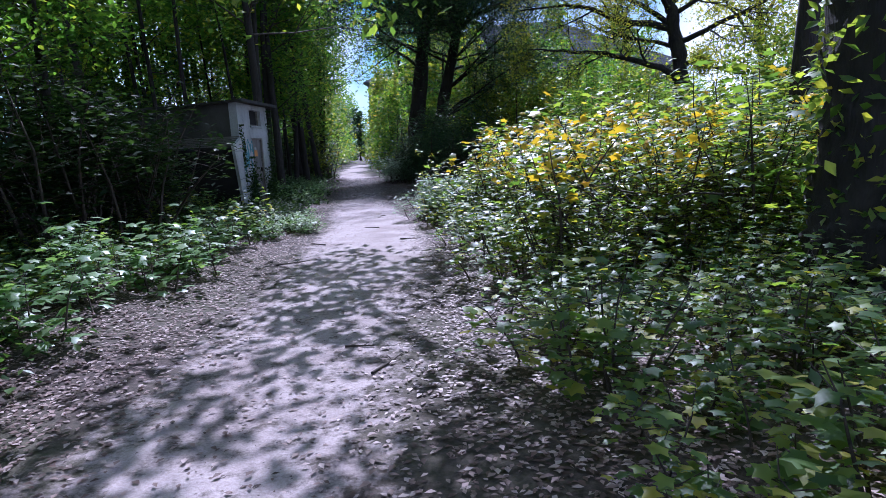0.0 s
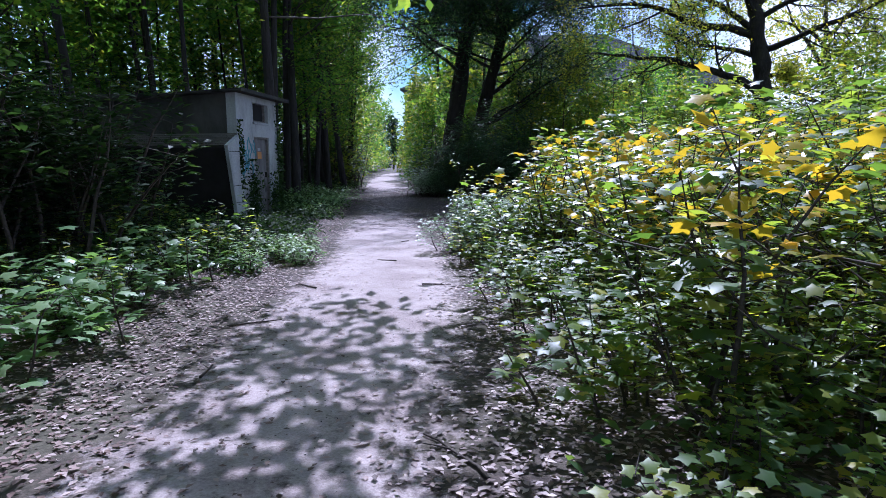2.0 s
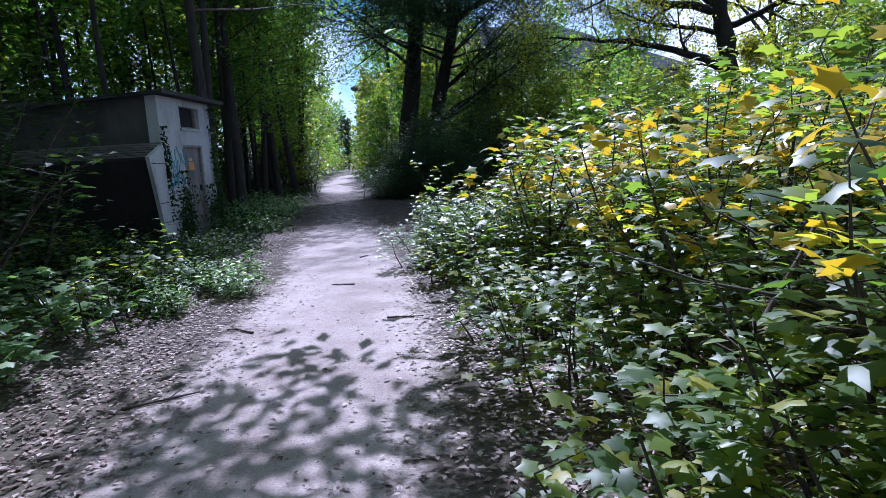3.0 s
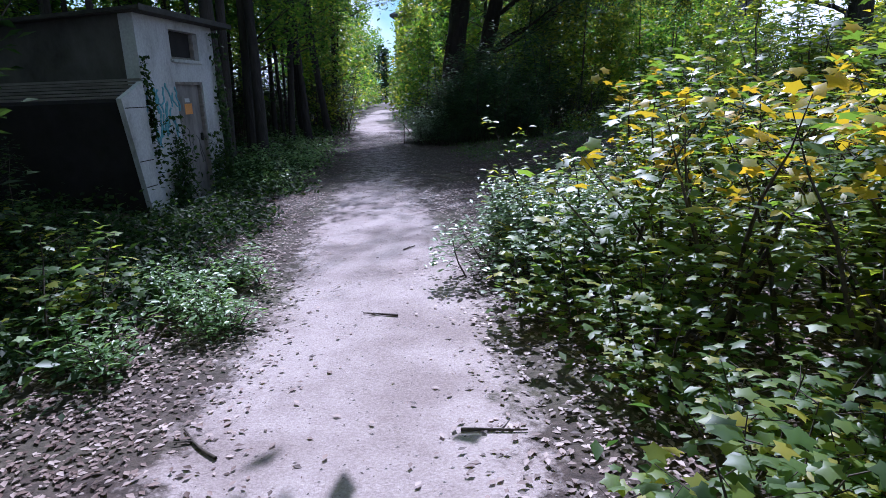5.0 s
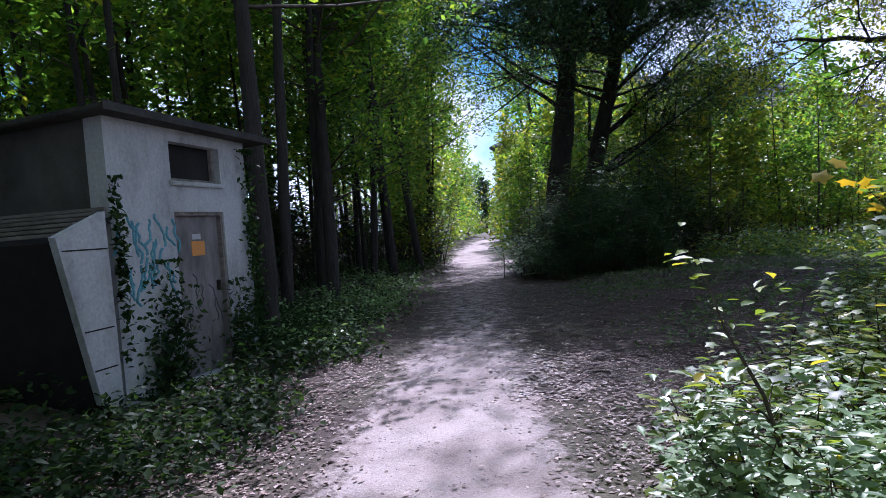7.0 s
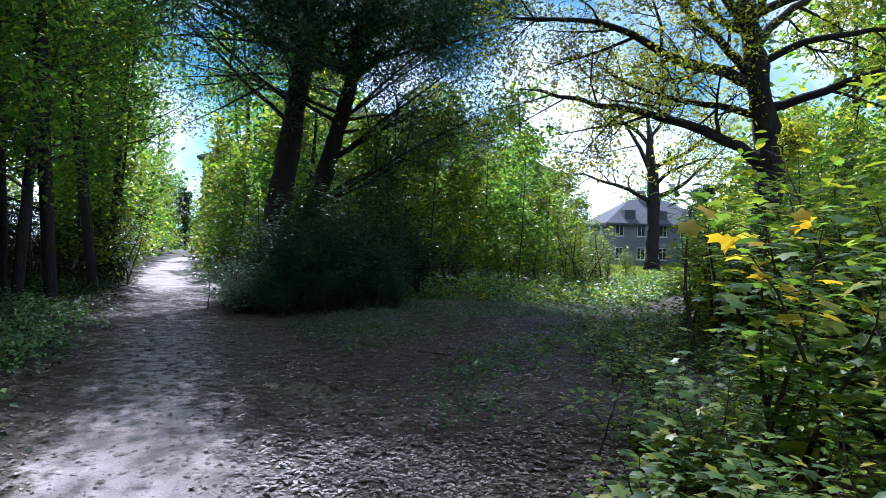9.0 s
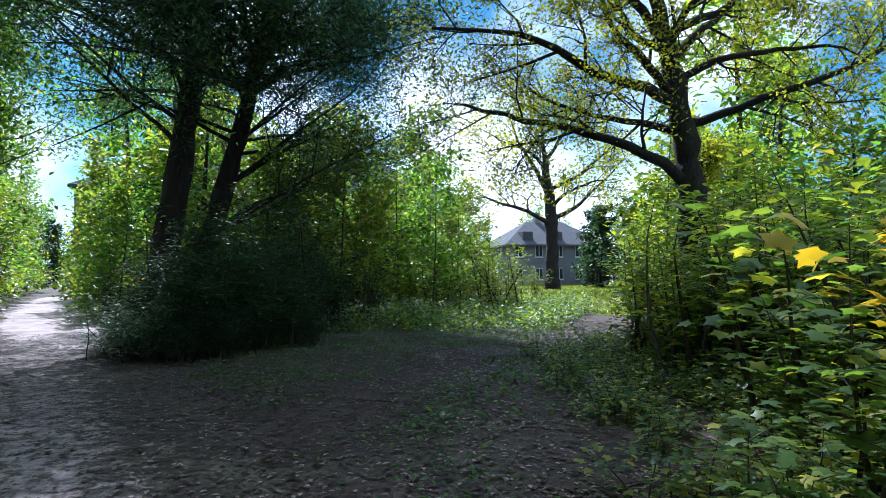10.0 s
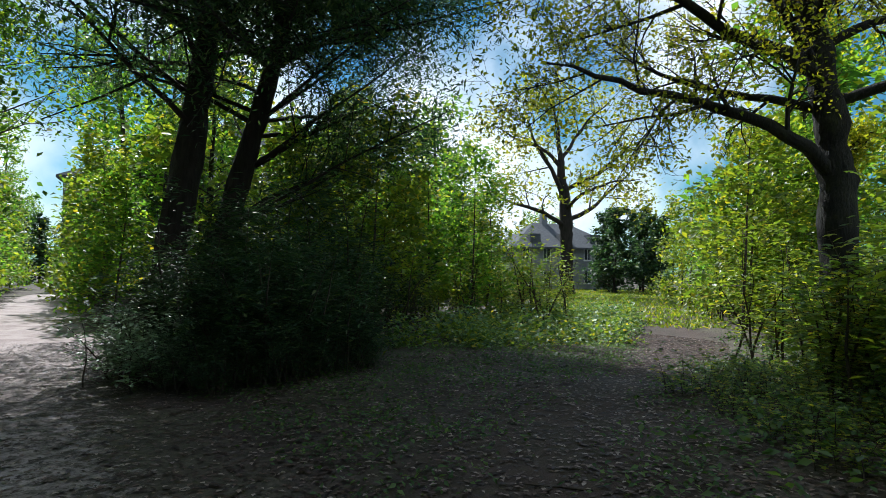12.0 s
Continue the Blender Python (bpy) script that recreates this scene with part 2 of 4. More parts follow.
SIMPLE = (np.array([(0, -0.5, 0), (0.27, -0.05, 0.07), (0, 0.5, -0.04), (-0.27, -0.05, 0.07)]), np.array([(0, 1, 2), (0, 2, 3)]))
OVAL = (np.array([(0, -0.5, 0), (0.2, -0.22, 0.05), (0.23, 0.08, 0.06), (0.1, 0.34, 0.02), (0, 0.52, -0.07), (-0.1, 0.34, 0.02), (-0.23, 0.08, 0.06), (-0.2, -0.22, 0.05), (0, 0.0, -0.01)]), np.array([(8, k, (k + 1) % 8) for k in range(8)]))
LONG = (np.array([(0, -0.5, 0), (0.13, -0.05, 0.03), (0, 0.5, -0.06), (-0.13, -0.05, 0.03)]), np.array([(0, 1, 2), (0, 2, 3)]))


def lobed():
    pts = [(0, 0, 0.03)]
    for a, r in ((-90, 0.16), (-40, 0.42), (-8, 0.32), (28, 0.54), (58, 0.35), (90, 0.6), (122, 0.35), (152, 0.54), (188, 0.32), (220, 0.42)):
        pts.append((r * math.cos(radians(a)), r * math.sin(radians(a)), -0.25 * r * r))
    return np.array(pts), np.array([(0, k, k % 10 + 1) for k in range(1, 11)])


MAPLE = lobed()


def leaves(name, centres, size, material, rng, shape=SIMPLE, up=0.7, vary=0.35, parent=None, label="", droop=None):
    """One mesh of many leaves, each a small folded blade, turned every way with its top side mostly up."""
    c = np.asarray(centres, float)
    n = len(c)
    nrm = rng.normal(size=(n, 3)) * (1 - up * 0.5)
    nrm[:, 2] = np.abs(nrm[:, 2]) + up
    nrm /= np.linalg.norm(nrm, axis=1)[:, None]
    tip = rng.normal(size=(n, 3))
    if droop is not None:
        tip += np.array(droop)
    u = np.cross(tip, nrm)
    u /= np.linalg.norm(u, axis=1)[:, None] + 1e-9
    v = np.cross(nrm, u)
    s = size * (1 + vary * rng.uniform(-1, 1, n))
    pts, tris = shape
    co = c[:, None] + s[:, None, None] * (pts[None, :, 0:1] * u[:, None] + pts[None, :, 1:2] * v[:, None] + pts[None, :, 2:3] * nrm[:, None])
    idx = (np.arange(n) * len(pts))[:, None, None] + tris[None]
    return tri_mesh(name, co.reshape(-1, 3), idx.reshape(-1, 3), material, parent, label)


def tubes(lines, sides=6, rough=0.0):
    """Round tapered stems along lines of (points, radii); returns coordinates and triangles."""
    cos, tri, base = [], [], 0
    ang = np.linspace(0, 2 * np.pi, sides, endpoint=False)
    knob = np.random.default_rng(3)
    for pts, rad in lines:
        pts = np.asarray(pts, float)
        k = len(pts)
        tan = np.gradient(pts, axis=0)
        tan /= np.linalg.norm(tan, axis=1)[:, None] + 1e-9
        ref = np.array([1.0, 0, 0]) if abs(tan[0, 0]) < 0.8 else np.array([0, 1.0, 0])
        a = np.cross(tan, ref)
        a /= np.linalg.norm(a, axis=1)[:, None] + 1e-9
        b = np.cross(tan, a)
        ring = pts[:, None] + (np.asarray(rad)[:, None] * (1 + rough * knob.normal(size=(k, sides))))[:, :, None] * (np.cos(ang)[None, :, None] * a[:, None] + np.sin(ang)[None, :, None] * b[:, None])
        cos.append(ring.reshape(-1, 3))
        i, j = np.meshgrid(np.arange(k - 1), np.arange(sides), indexing="ij")
        p, q = base + i * sides + j, base + i * sides + (j + 1) % sides
        tri += [np.stack([p, q, q + sides], -1).reshape(-1, 3), np.stack([p, q + sides, p + sides], -1).reshape(-1, 3)]
        base += k * sides
    return np.concatenate(cos), np.concatenate(tri)


def stem(name, lines, material, parent=None, sides=6, label="", kind="", rough=0.0):
    co, tri = tubes(lines, sides, rough)
    ob = tagged(tri_mesh(name, co, tri, material, parent, label), kind=kind)
    ob.data.polygons.foreach_set("use_smooth", [True] * len(ob.data.polygons))
    return ob


def limb_line(rng, p, d, length, r0, r1, n=7, wander=0.12, lift=0.0):
    """A wandering line from p along d; lift bends it up or down."""
    d = np.array(d, float)
    d /= np.linalg.norm(d)
    pts = [np.array(p, float)]
    for _ in range(n - 1):
        d = d + rng.normal(size=3) * wander + np.array([0, 0, lift])
        d /= np.linalg.norm(d)
        pts.append(pts[-1] + d * length / (n - 1))
    return np.array(pts), np.linspace(r0, r1, n)


def finer(line, n):
    """The same line with n points."""
    pts, rad = line
    f = np.linspace(0, len(pts) - 1, n)
    return np.stack([np.interp(f, range(len(pts)), pts[:, a]) for a in range(3)], 1), np.interp(f, range(len(pts)), rad)


def fork(rng, line, count, length, depth, lines, tips, spread=0.9, lift=0.02, start=0.25, bits=3):
    """Side branches off a line, down to twigs; the twigs are gathered in tips."""
    pts, rad = line
    for c in range(count):
        f = start + (1 - start) * (c + rng.uniform(0, 1)) / count
        k = min(int(f * (len(pts) - 1)), len(pts) - 2)
        p = pts[k] + (pts[k + 1] - pts[k]) * (f * (len(pts) - 1) - k)
        along = pts[k + 1] - pts[k]
        along /= np.linalg.norm(along)
        side = rng.normal(size=3)
        side -= along * (side @ along)
        side /= np.linalg.norm(side)
        d = along * (1 - spread * 0.5) + side * spread
        r = max(rad[k] * 0.5, 0.004)
        new_line = limb_line(rng, p, d, length * rng.uniform(0.6, 1.2) * (1.15 - 0.5 * f), r, max(r * 0.3, 0.003), bits, 0.16, lift)
        lines.append(new_line)
        if depth > 0:
            fork(rng, new_line, max(3, count - 1), length * 0.5, depth - 1, lines, tips, spread, lift, bits=bits)
        else:
            tips.append(new_line[0])


def on_tips(rng, tips, per, spread):
    out = []
    for pts in tips:
        f = rng.uniform(0.15, 1.0, per) * (len(pts) - 1)
        k = np.minimum(f.astype(int), len(pts) - 2)
        out.append(pts[k] + (pts[k + 1] - pts[k]) * (f - k)[:, None] + rng.normal(size=(per, 3)) * spread)
    return np.concatenate(out)


# ---- the lie of the land ----
LINE_Y = np.array([-40, -3, 5, 8, 11, 14, 22, 27, 50, 90, 300])
LINE_X = np.array([3.0, -0.6, -0.95, -1.15, -1.5, -2.15, -3.5, -4.4, -8.6, -14.6, -47])


def path_x(y):
    return np.interp(y, LINE_Y, LINE_X)


def smooth01(v):
    v = np.clip(v, 0, 1)
    return v * v * (3 - 2 * v)


def height(x, y):
    x, y = np.asarray(x, float), np.asarray(y, float)
    left = path_x(y) - x
    bank = 0.35 * smooth01((left - 1.3) / 3.0) + 0.12 * smooth01((-left - 1.6) / 3.0)
    ripple = 0.05 * np.sin(x * 1.3 + 0.7 * y) * np.sin(y * 0.9 - 0.4 * x) * smooth01((np.abs(left) - 1.2) / 1.5)
    dip = 0.3 * smooth01((x - 3.0) / 6.0) * smooth01((y - 20.0) / 5.0)
    return bank + ripple - dip


def grid(name, xs, ys, material, offset=0.0):
    X, Y = np.meshgrid(xs, ys)
    co = np.stack([X, Y, height(X, Y) + offset], -1).reshape(-1, 3)
    n, m = len(xs), len(ys)
    i, j = np.meshgrid(np.arange(m - 1), np.arange(n - 1), indexing="ij")
    a = i * n + j
    tri = np.concatenate([np.stack([a, a + 1, a + n + 1], -1).reshape(-1, 3), np.stack([a, a + n + 1, a + n], -1).reshape(-1, 3)])
    ob = tri_mesh(name, co, tri, material)
    ob.data.polygons.foreach_set("use_smooth", [True] * len(ob.data.polygons))
    return ob


def band(name, ys, centre, half, material, rng, offset=0.006, across=15):
    """A worn strip along a line, with ragged edges."""
    co = []
    for y in ys:
        c = centre(y)
        w = half(y)
        for f in np.linspace(-1, 1, across):
            co.append((c + f * w * 1.9, y, 0))
    co = np.array(co)
    co[:, 2] = height(co[:, 0], co[:, 1]) + offset
    i, j = np.meshgrid(np.arange(len(ys) - 1), np.arange(across - 1), indexing="ij")
    a = i * across + j
    tri = np.concatenate([np.stack([a, a + 1, a + across + 1], -1).reshape(-1, 3), np.stack([a, a + across + 1, a + across], -1).reshape(-1, 3)])
    ob = tri_mesh(name, co, tri, material)
    ob.data.polygons.foreach_set("use_smooth", [True] * len(ob.data.polygons))
    worn = ob.data.attributes.new("worn", "FLOAT", "POINT")
    f = np.abs(np.tile(np.linspace(-1.9, 1.9, across), len(ys)))
    # Less bare sand at the fork also stands in for its shade
    worn.data.foreach_set("value", (np.interp(f, [0, 0.6, 1.0, 1.5, 1.9], [0.75, 0.68, 0.5, 0.2, 0.0]) * np.repeat(np.interp(ys, [4, 8.5, 15, 18.5, 27, 33], [0.7, 1.0, 1.0, 0.6, 0.6, 1.0]) if name == "path" else np.ones(len(ys)), across)).astype(np.float32))
    return ob


rng = np.random.default_rng(4)
near = np.arange(-12, 24.01, 0.4)
xs = np.concatenate([[-900, -400, -150, -70, -40, -25, -18], near, [28, 34, 42, 55, 80, 160, 400, 900]])
ys = np.concatenate([[-600, -200, -80, -30, -15], np.arange(-8, 46.01, 0.4), np.arange(48, 110, 4), [130, 180, 300, 600, 1500]])
tagged(grid("ground", xs, ys, M["soil"]), "brown forest soil under the trees", "ground", kind="structure")
tagged(band("path", np.arange(-20, 120, 0.3), path_x, lambda y: np.interp(y, [-5, 3, 8, 12, 16, 20, 60, 120], [0.95, 0.95, 0.85, 0.75, 0.72, 1.05, 1.6, 1.5]), M["sand"], rng),
       "pale trodden sandy footpath with dappled shade", "path", kind="structure")


def side_x(y):
    return np.interp(y, [19, 23.2, 26.5, 29.7, 36, 45, 60, 80], [-1.6, 2.6, 6.6, 10, 15.8, 22.2, 34, 50])


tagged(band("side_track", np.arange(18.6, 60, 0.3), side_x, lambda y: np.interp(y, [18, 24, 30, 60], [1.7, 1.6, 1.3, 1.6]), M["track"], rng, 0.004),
       "leaf-strewn side track forking off the footpath", "track", kind="structure")

# ---- trees ----
def forest_tree(seed, tall, r0, crown_from, reach, per, size, material, bark, name="tree", branches=26, lean=0.02, twigs=4, spread=0.24):
    """Slim forest tree: trunk, side branches, crown of leaves."""
    rng = np.random.default_rng(seed)
    tree = new(name)
    trunk = limb_line(rng, (0, 0, -0.2), (rng.normal() * lean, rng.normal() * lean, 1), tall, r0, r0 * 0.2, 12, 0.02)
    stem("trunk", [finer(trunk, 20)], bark, tree, 8, rough=0.06)
    lines, tips = [], []
    pts, rad = trunk
    for b in range(branches):
        f = crown_from + (0.98 - crown_from) * (b + rng.uniform()) / branches
        k = min(int(f * 11), 10)
        p = pts[k] + (pts[k + 1] - pts[k]) * (f * 11 - k)
        a = rng.uniform(0, 2 * math.pi)
        ln = reach * rng.uniform(0.5, 1.1) * (1.1 - 0.6 * f)
        line = limb_line(rng, p, (math.cos(a), math.sin(a), rng.uniform(0.1, 0.7)), ln, max(rad[k] * 0.35, 0.008), 0.005, 4, 0.14, 0.03)
        lines.append(line)
        fork(rng, line, twigs, ln * 0.5, 0, lines, tips, bits=2)
    stem("branchwork", lines, M["twig"], tree, 3, kind="stuff")
    leaves("crown", on_tips(rng, tips, per, spread), size, material, rng, parent=tree, up=0.6)
    return tree


def place(ob, x, y, turn=0.0, scale=1.0, sink=0.0):
    ob.matrix_basis = Matrix.LocRotScale((x, y, float(height(x, y)) - sink), Euler((0, 0, radians(turn))), (scale,) * 3)
    return ob


def again(ob, x, y, turn, scale):
    c = copy_thing(ob, Matrix.Identity(4))
    return place(c, x, y, turn, scale)


def scatter(protos, spots, label, category, group, rng, lo=0.85, hi=1.2):
    first = set()
    for n, (x, y) in enumerate(spots):
        p = protos[n % len(protos)]
        turn, sc = rng.uniform(0, 360), rng.uniform(lo, hi)
        if "used" not in p:
            p["used"] = 1
            ob = place(p, x, y, turn, sc)
        else:
            ob = again(p, x, y, turn, sc)
        tagged(ob, label, category, group)


def spots_in(rng, x0, x1, y0, y1, gap, count, ok):
    out = []
    for _ in range(count * 40):
        if len(out) >= count:
            break
        x, y = rng.uniform(x0, x1), rng.uniform(y0, y1)
        if ok(x, y) and all((x - a) ** 2 + (y - b) ** 2 > gap * gap for a, b in out):
            out.append((x, y))
    return out


def clear_of_shed(x, y, m=0.7):
    return not (-9.2 - m < x < -4.6 + m and 12.4 - m < y < 16.9 + m)


def shed_view(x, y):
    """Ground that stays low, so that the shed shows from the path."""
    return 3 < y < 14.5 and (x > -1.9 - 0.545 * (y - 2.28) or (y > 11.3 and x > -9.5))


rng = np.random.default_rng(11)
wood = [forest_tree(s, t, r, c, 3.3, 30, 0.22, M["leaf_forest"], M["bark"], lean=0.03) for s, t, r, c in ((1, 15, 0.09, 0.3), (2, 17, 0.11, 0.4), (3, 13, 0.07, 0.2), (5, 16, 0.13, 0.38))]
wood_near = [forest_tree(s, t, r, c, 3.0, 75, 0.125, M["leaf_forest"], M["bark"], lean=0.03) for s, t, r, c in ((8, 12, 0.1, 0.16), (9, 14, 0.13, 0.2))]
spots = spots_in(rng, -22, -3, 2, 34, 1.5, 54, lambda x, y: x < path_x(y) - (3.6 if y < 18 else 2.9) and clear_of_shed(x, y) and not shed_view(x, y) and (x > -15 or y > 12))
spots += spots_in(rng, -34, -8, 34, 88, 2.4, 28, lambda x, y: path_x(y) - 12 < x < path_x(y) - 2.9)
scatter(wood_near, [s for s in spots if s[1] < 13.5], "slim forest tree with dark bark and small leaves", "tree", "trees of the wood", rng)
spots = [s for s in spots if s[1] >= 13.5]
scatter(wood_near, [(path_x(y) - d, y) for y, d in ((22.8, 3.6), (25.5, 2.9), (27.6, 2.6), (29.6, 3.0))], "slim forest tree with dark bark beyond the shed", "tree", "trees of the wood", rng)
spots += [(path_x(y) - 2.4, y) for y in (32.5, 37, 42)]
scatter(wood, spots, "slim forest tree with dark bark and green leaves", "tree", "trees of the wood", rng)

poles = [forest_tree(s, 15, 0.075, 0.55, 2.6, 36, 0.16, M["leaf_forest"], M["bark"], branches=18, lean=0.04) for s in (6, 7)]
spots = spots_in(rng, -15, -5.5, 17.5, 32, 1.3, 19, lambda x, y: x < path_x(y) - 2.9 and clear_of_shed(x, y))
scatter(poles, spots, "thin bare-stemmed tree with a high crown", "tree", "trees of the wood", rng, 0.8, 1.1)
overhang = [forest_tree(s, 13, 0.15, 0.36, 4.6, 48, 0.14, M["leaf_forest"], M["bark"], branches=30, lean=0.05, twigs=5, spread=0.26) for s in (12, 13)]
scatter(overhang, [(-5.75, 17.7), (-6.5, 21.6), (-6.9, 27.0), (-7.4, 31.5), (-8.6, 37.0)], "tall leafy tree with branches over the footpath", "tree", "trees over the path", rng, 0.95, 1.1)

# Unseen trees added behind the start to cut the sky light
spots = spots_in(rng, -16, 16, -26, -5, 2.6, 30, lambda x, y: abs(x - path_x(y)) > 2.6 and (y < -9 or abs(x - path_x(y)) > 5))
scatter(wood, spots, "unseen tree added behind the start to block sky light", "tree", "trees of the wood", rng)

edge_tree = [forest_tree(s, t, 0.05, 0.06, 2.3, 22, 0.23, m, M["twig"], "young_tree", 22, 0.05) for s, t, m in ((15, 6.5, M["leaf_bright"]), (16, 7.5, M["leaf_forest"]), (17, 5.5, M["leaf_forest"]))]
spots = [(path_x(y) - rng.uniform(2.6, 3.6) - (1.2 if y < 19 else 0), y) for y in np.arange(34, 84, 2.6)]
spots += [(path_x(y) + rng.uniform(2.2, 3.4), y) for y in np.arange(41, 84, 2.6)]
spots += spots_in(rng, -16, -5, 21, 30, 1.6, 8, lambda x, y: x < path_x(y) - 5.0 and clear_of_shed(x, y, 0.9) and not shed_view(x, y))
scatter(edge_tree, spots, "young leafy tree at the edge of the wood", "tree", "young trees along the path", rng, 0.8, 1.2)

tagged(place(forest_tree(14, 17, 0.27, 0.5, 3.2, 40, 0.16, M["leaf_forest"], M["bark"]), 7.9, 13.2), "tall dark-trunked tree behind the maple thicket", "tree")

# rows behind the bushes and beyond the clearing
far_tree = [forest_tree(s, t, 0.22, 0.08, 4.4, 17, 0.44, m, M["bark"], branches=28, spread=0.35) for s, t, m in ((21, 13, M["leaf_forest"]), (22, 10, M["leaf_bright"]), (23, 15, M["leaf_forest"]))]
spots = spots_in(rng, 0.5, 11, 35.5, 47, 1.5, 24, lambda x, y: x < -3.8 + 0.568 * (y - 16.6))
spots += spots_in(rng, 13, 27, 30, 50, 1.7, 24, lambda x, y: side_x(y) + 2.8 < x < side_x(y) + 9)
spots += spots_in(rng, 12, 62, 64, 80, 2.6, 16, lambda x, y: x < 23 or x > 52)
spots += [(17, 60), (20, 62), (22, 64.5), (24, 67.5), (26, 71), (14.5, 58), (27.2, 73.5), (25.2, 72.4)]
scatter(edge_tree[:1] + edge_tree[:1] + edge_tree[1:2], spots, "young sunlit trees round the clearing", "tree", "young trees of the clearing", rng, 0.75, 1.15)
spots = spots_in(rng, -14, 4, 36, 88, 3.2, 15, lambda x, y: path_x(y) + 4 < x < path_x(y) + 10)
spots += [(9, 60), (13.5, 66), (18.5, 72), (16, 61), (21.5, 68)]
spots += spots_in(rng, 17, 60, 18, 62, 4.2, 20, lambda x, y: x > side_x(y) + 7 if y > 19 else x > 17)
spots += spots_in(rng, -50, 90, 97, 128, 5.5, 24, lambda x, y: not (-20 < x < -11) and not (33 < x < 52))
scatter(far_tree, spots, "broad leafy tree at the edge of the clearing", "tree", "trees beyond the clearing", rng)
conifer = [forest_tree(s, 9, 0.16, 0.03, 2.6, 18, 0.46, M["leaf_yew"], M["bark"], "conifer", 40, 0.01, spread=0.2) for s in (27, 28)]
spots = [(-19.5, 98), (-17.6, 103), (-15.5, 104), (-13, 99), (-11.2, 92), (-9.0, 80), (38.5, 68), (41, 72), (44, 70), (40, 63), (47, 74)]
scatter(conifer, spots, "dark conifer closing the view", "conifer", "far conifers", rng, 0.8, 1.15)

# dark evergreen with two leaning stems beside the fork
def dark_tree():
    rng = np.random.default_rng(31)
    tree = new("dark_tree")
    lines, tips = [], []
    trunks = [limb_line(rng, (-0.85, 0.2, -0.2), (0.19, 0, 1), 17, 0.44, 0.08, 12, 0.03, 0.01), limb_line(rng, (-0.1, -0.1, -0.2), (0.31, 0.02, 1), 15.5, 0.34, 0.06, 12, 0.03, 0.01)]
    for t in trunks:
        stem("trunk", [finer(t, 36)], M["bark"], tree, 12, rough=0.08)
    for t in trunks:
        pts, rad = t
        for b in range(40):
            f = 0.3 + 0.68 * ((b + rng.uniform()) / 40) ** 0.85
            k = min(int(f * 11), 10)
            p = pts[k] + (pts[k + 1] - pts[k]) * (f * 11 - k)
            a = rng.uniform(0, 2 * math.pi)
            ln = rng.uniform(3.0, 5.4) * (1.05 - 0.22 * f) * (1.5 if f > 0.3 else 1.0)
            line = limb_line(rng, p, (math.cos(a), math.sin(a), 0.45), ln, rad[k] * 0.3, 0.008, 7, 0.1, -0.06)
            lines.append(line)
            fork(rng, line, 6, ln * 0.42, 0, lines, tips, 0.8, -0.05, 0.15)
    pts, rad = trunks[1]
    for b in range(16):
        k = 2 + b % 5
        line = limb_line(rng, pts[k], (0.85, rng.uniform(-0.55, 0.35), rng.uniform(0.35, 0.9)), rng.uniform(4.0, 6.8), 0.07, 0.01, 9, 0.09, -0.03)
        lines.append(line)
        fork(rng, line, 9, 1.9, 0, lines, tips, 0.8, -0.05, 0.25)
    # High limbs added out of view, reaching forward to shade the fork
    for t in trunks:
        pts, rad = t
        for b in range(22):
            k = 5 + b % 3
            line = limb_line(rng, pts[k], (rng.uniform(-1.1, 0.5), -1, rng.uniform(0.1, 0.45)), rng.uniform(5.2, 7.8), rad[k] * 0.4, 0.01, 8, 0.08, -0.02)
            lines.append(line)
            fork(rng, line, 8, 2.3, 0, lines, tips, 0.8, -0.03, 0.2)
    stem("branchwork", lines, M["bark"], tree, 3, kind="stuff")
    leaves("crown", on_tips(rng, tips, 150, 0.34), 0.16, M["leaf_yew"], rng, shape=LONG, up=0.5, parent=tree, droop=(0, 0, -0.6))
    return tree


tagged(place(dark_tree(), -2.0, 36.0, 0, 1.2), "dark evergreen tree with two leaning trunks at the fork", "tree")


def limb_tree(name, seed, trunk_pts, trunk_rad, limbs, per, size, material, bark, sub=5, sublen=0.45, spread=0.12, depth=1, wander=0.13):
    """Tree with its own named limbs, each from a height on the trunk along a direction."""
    rng = np.random.default_rng(seed)
    tree = new(name)
    pts = np.array(trunk_pts, float)
    fine = np.linspace(0, len(pts) - 1, 4 * len(pts))
    trunk = np.stack([np.interp(fine, range(len(pts)), pts[:, a]) for a in range(3)], 1)
    rad = np.interp(fine, range(len(pts)), trunk_rad)
    trunk[2:, :2] += rng.normal(size=(len(trunk) - 2, 2)) * 0.03
    rad = rad * (1 + 0.07 * rng.normal(size=len(rad)))
    stem("trunk", [finer((trunk, rad), 60)], bark, tree, 16, rough=0.07)
    lines, tips = [], []
    for z, d, ln, r, lift in limbs:
        p = [np.interp(z, trunk[:, 2], trunk[:, a]) for a in range(3)]
        line = limb_line(rng, p, d, ln, r, r * 0.16, 14, wander, lift)
        stem("limb", [line], bark, tree, 7)
        fork(rng, line, sub, ln * sublen, depth, lines, tips, 0.75, 0.02, 0.2, 4)
    stem("twigwork", lines, bark, tree, 3, kind="stuff")
    leaves("crown", on_tips(rng, tips, per, spread), size, material, rng, parent=tree, up=0.4)
    return tree


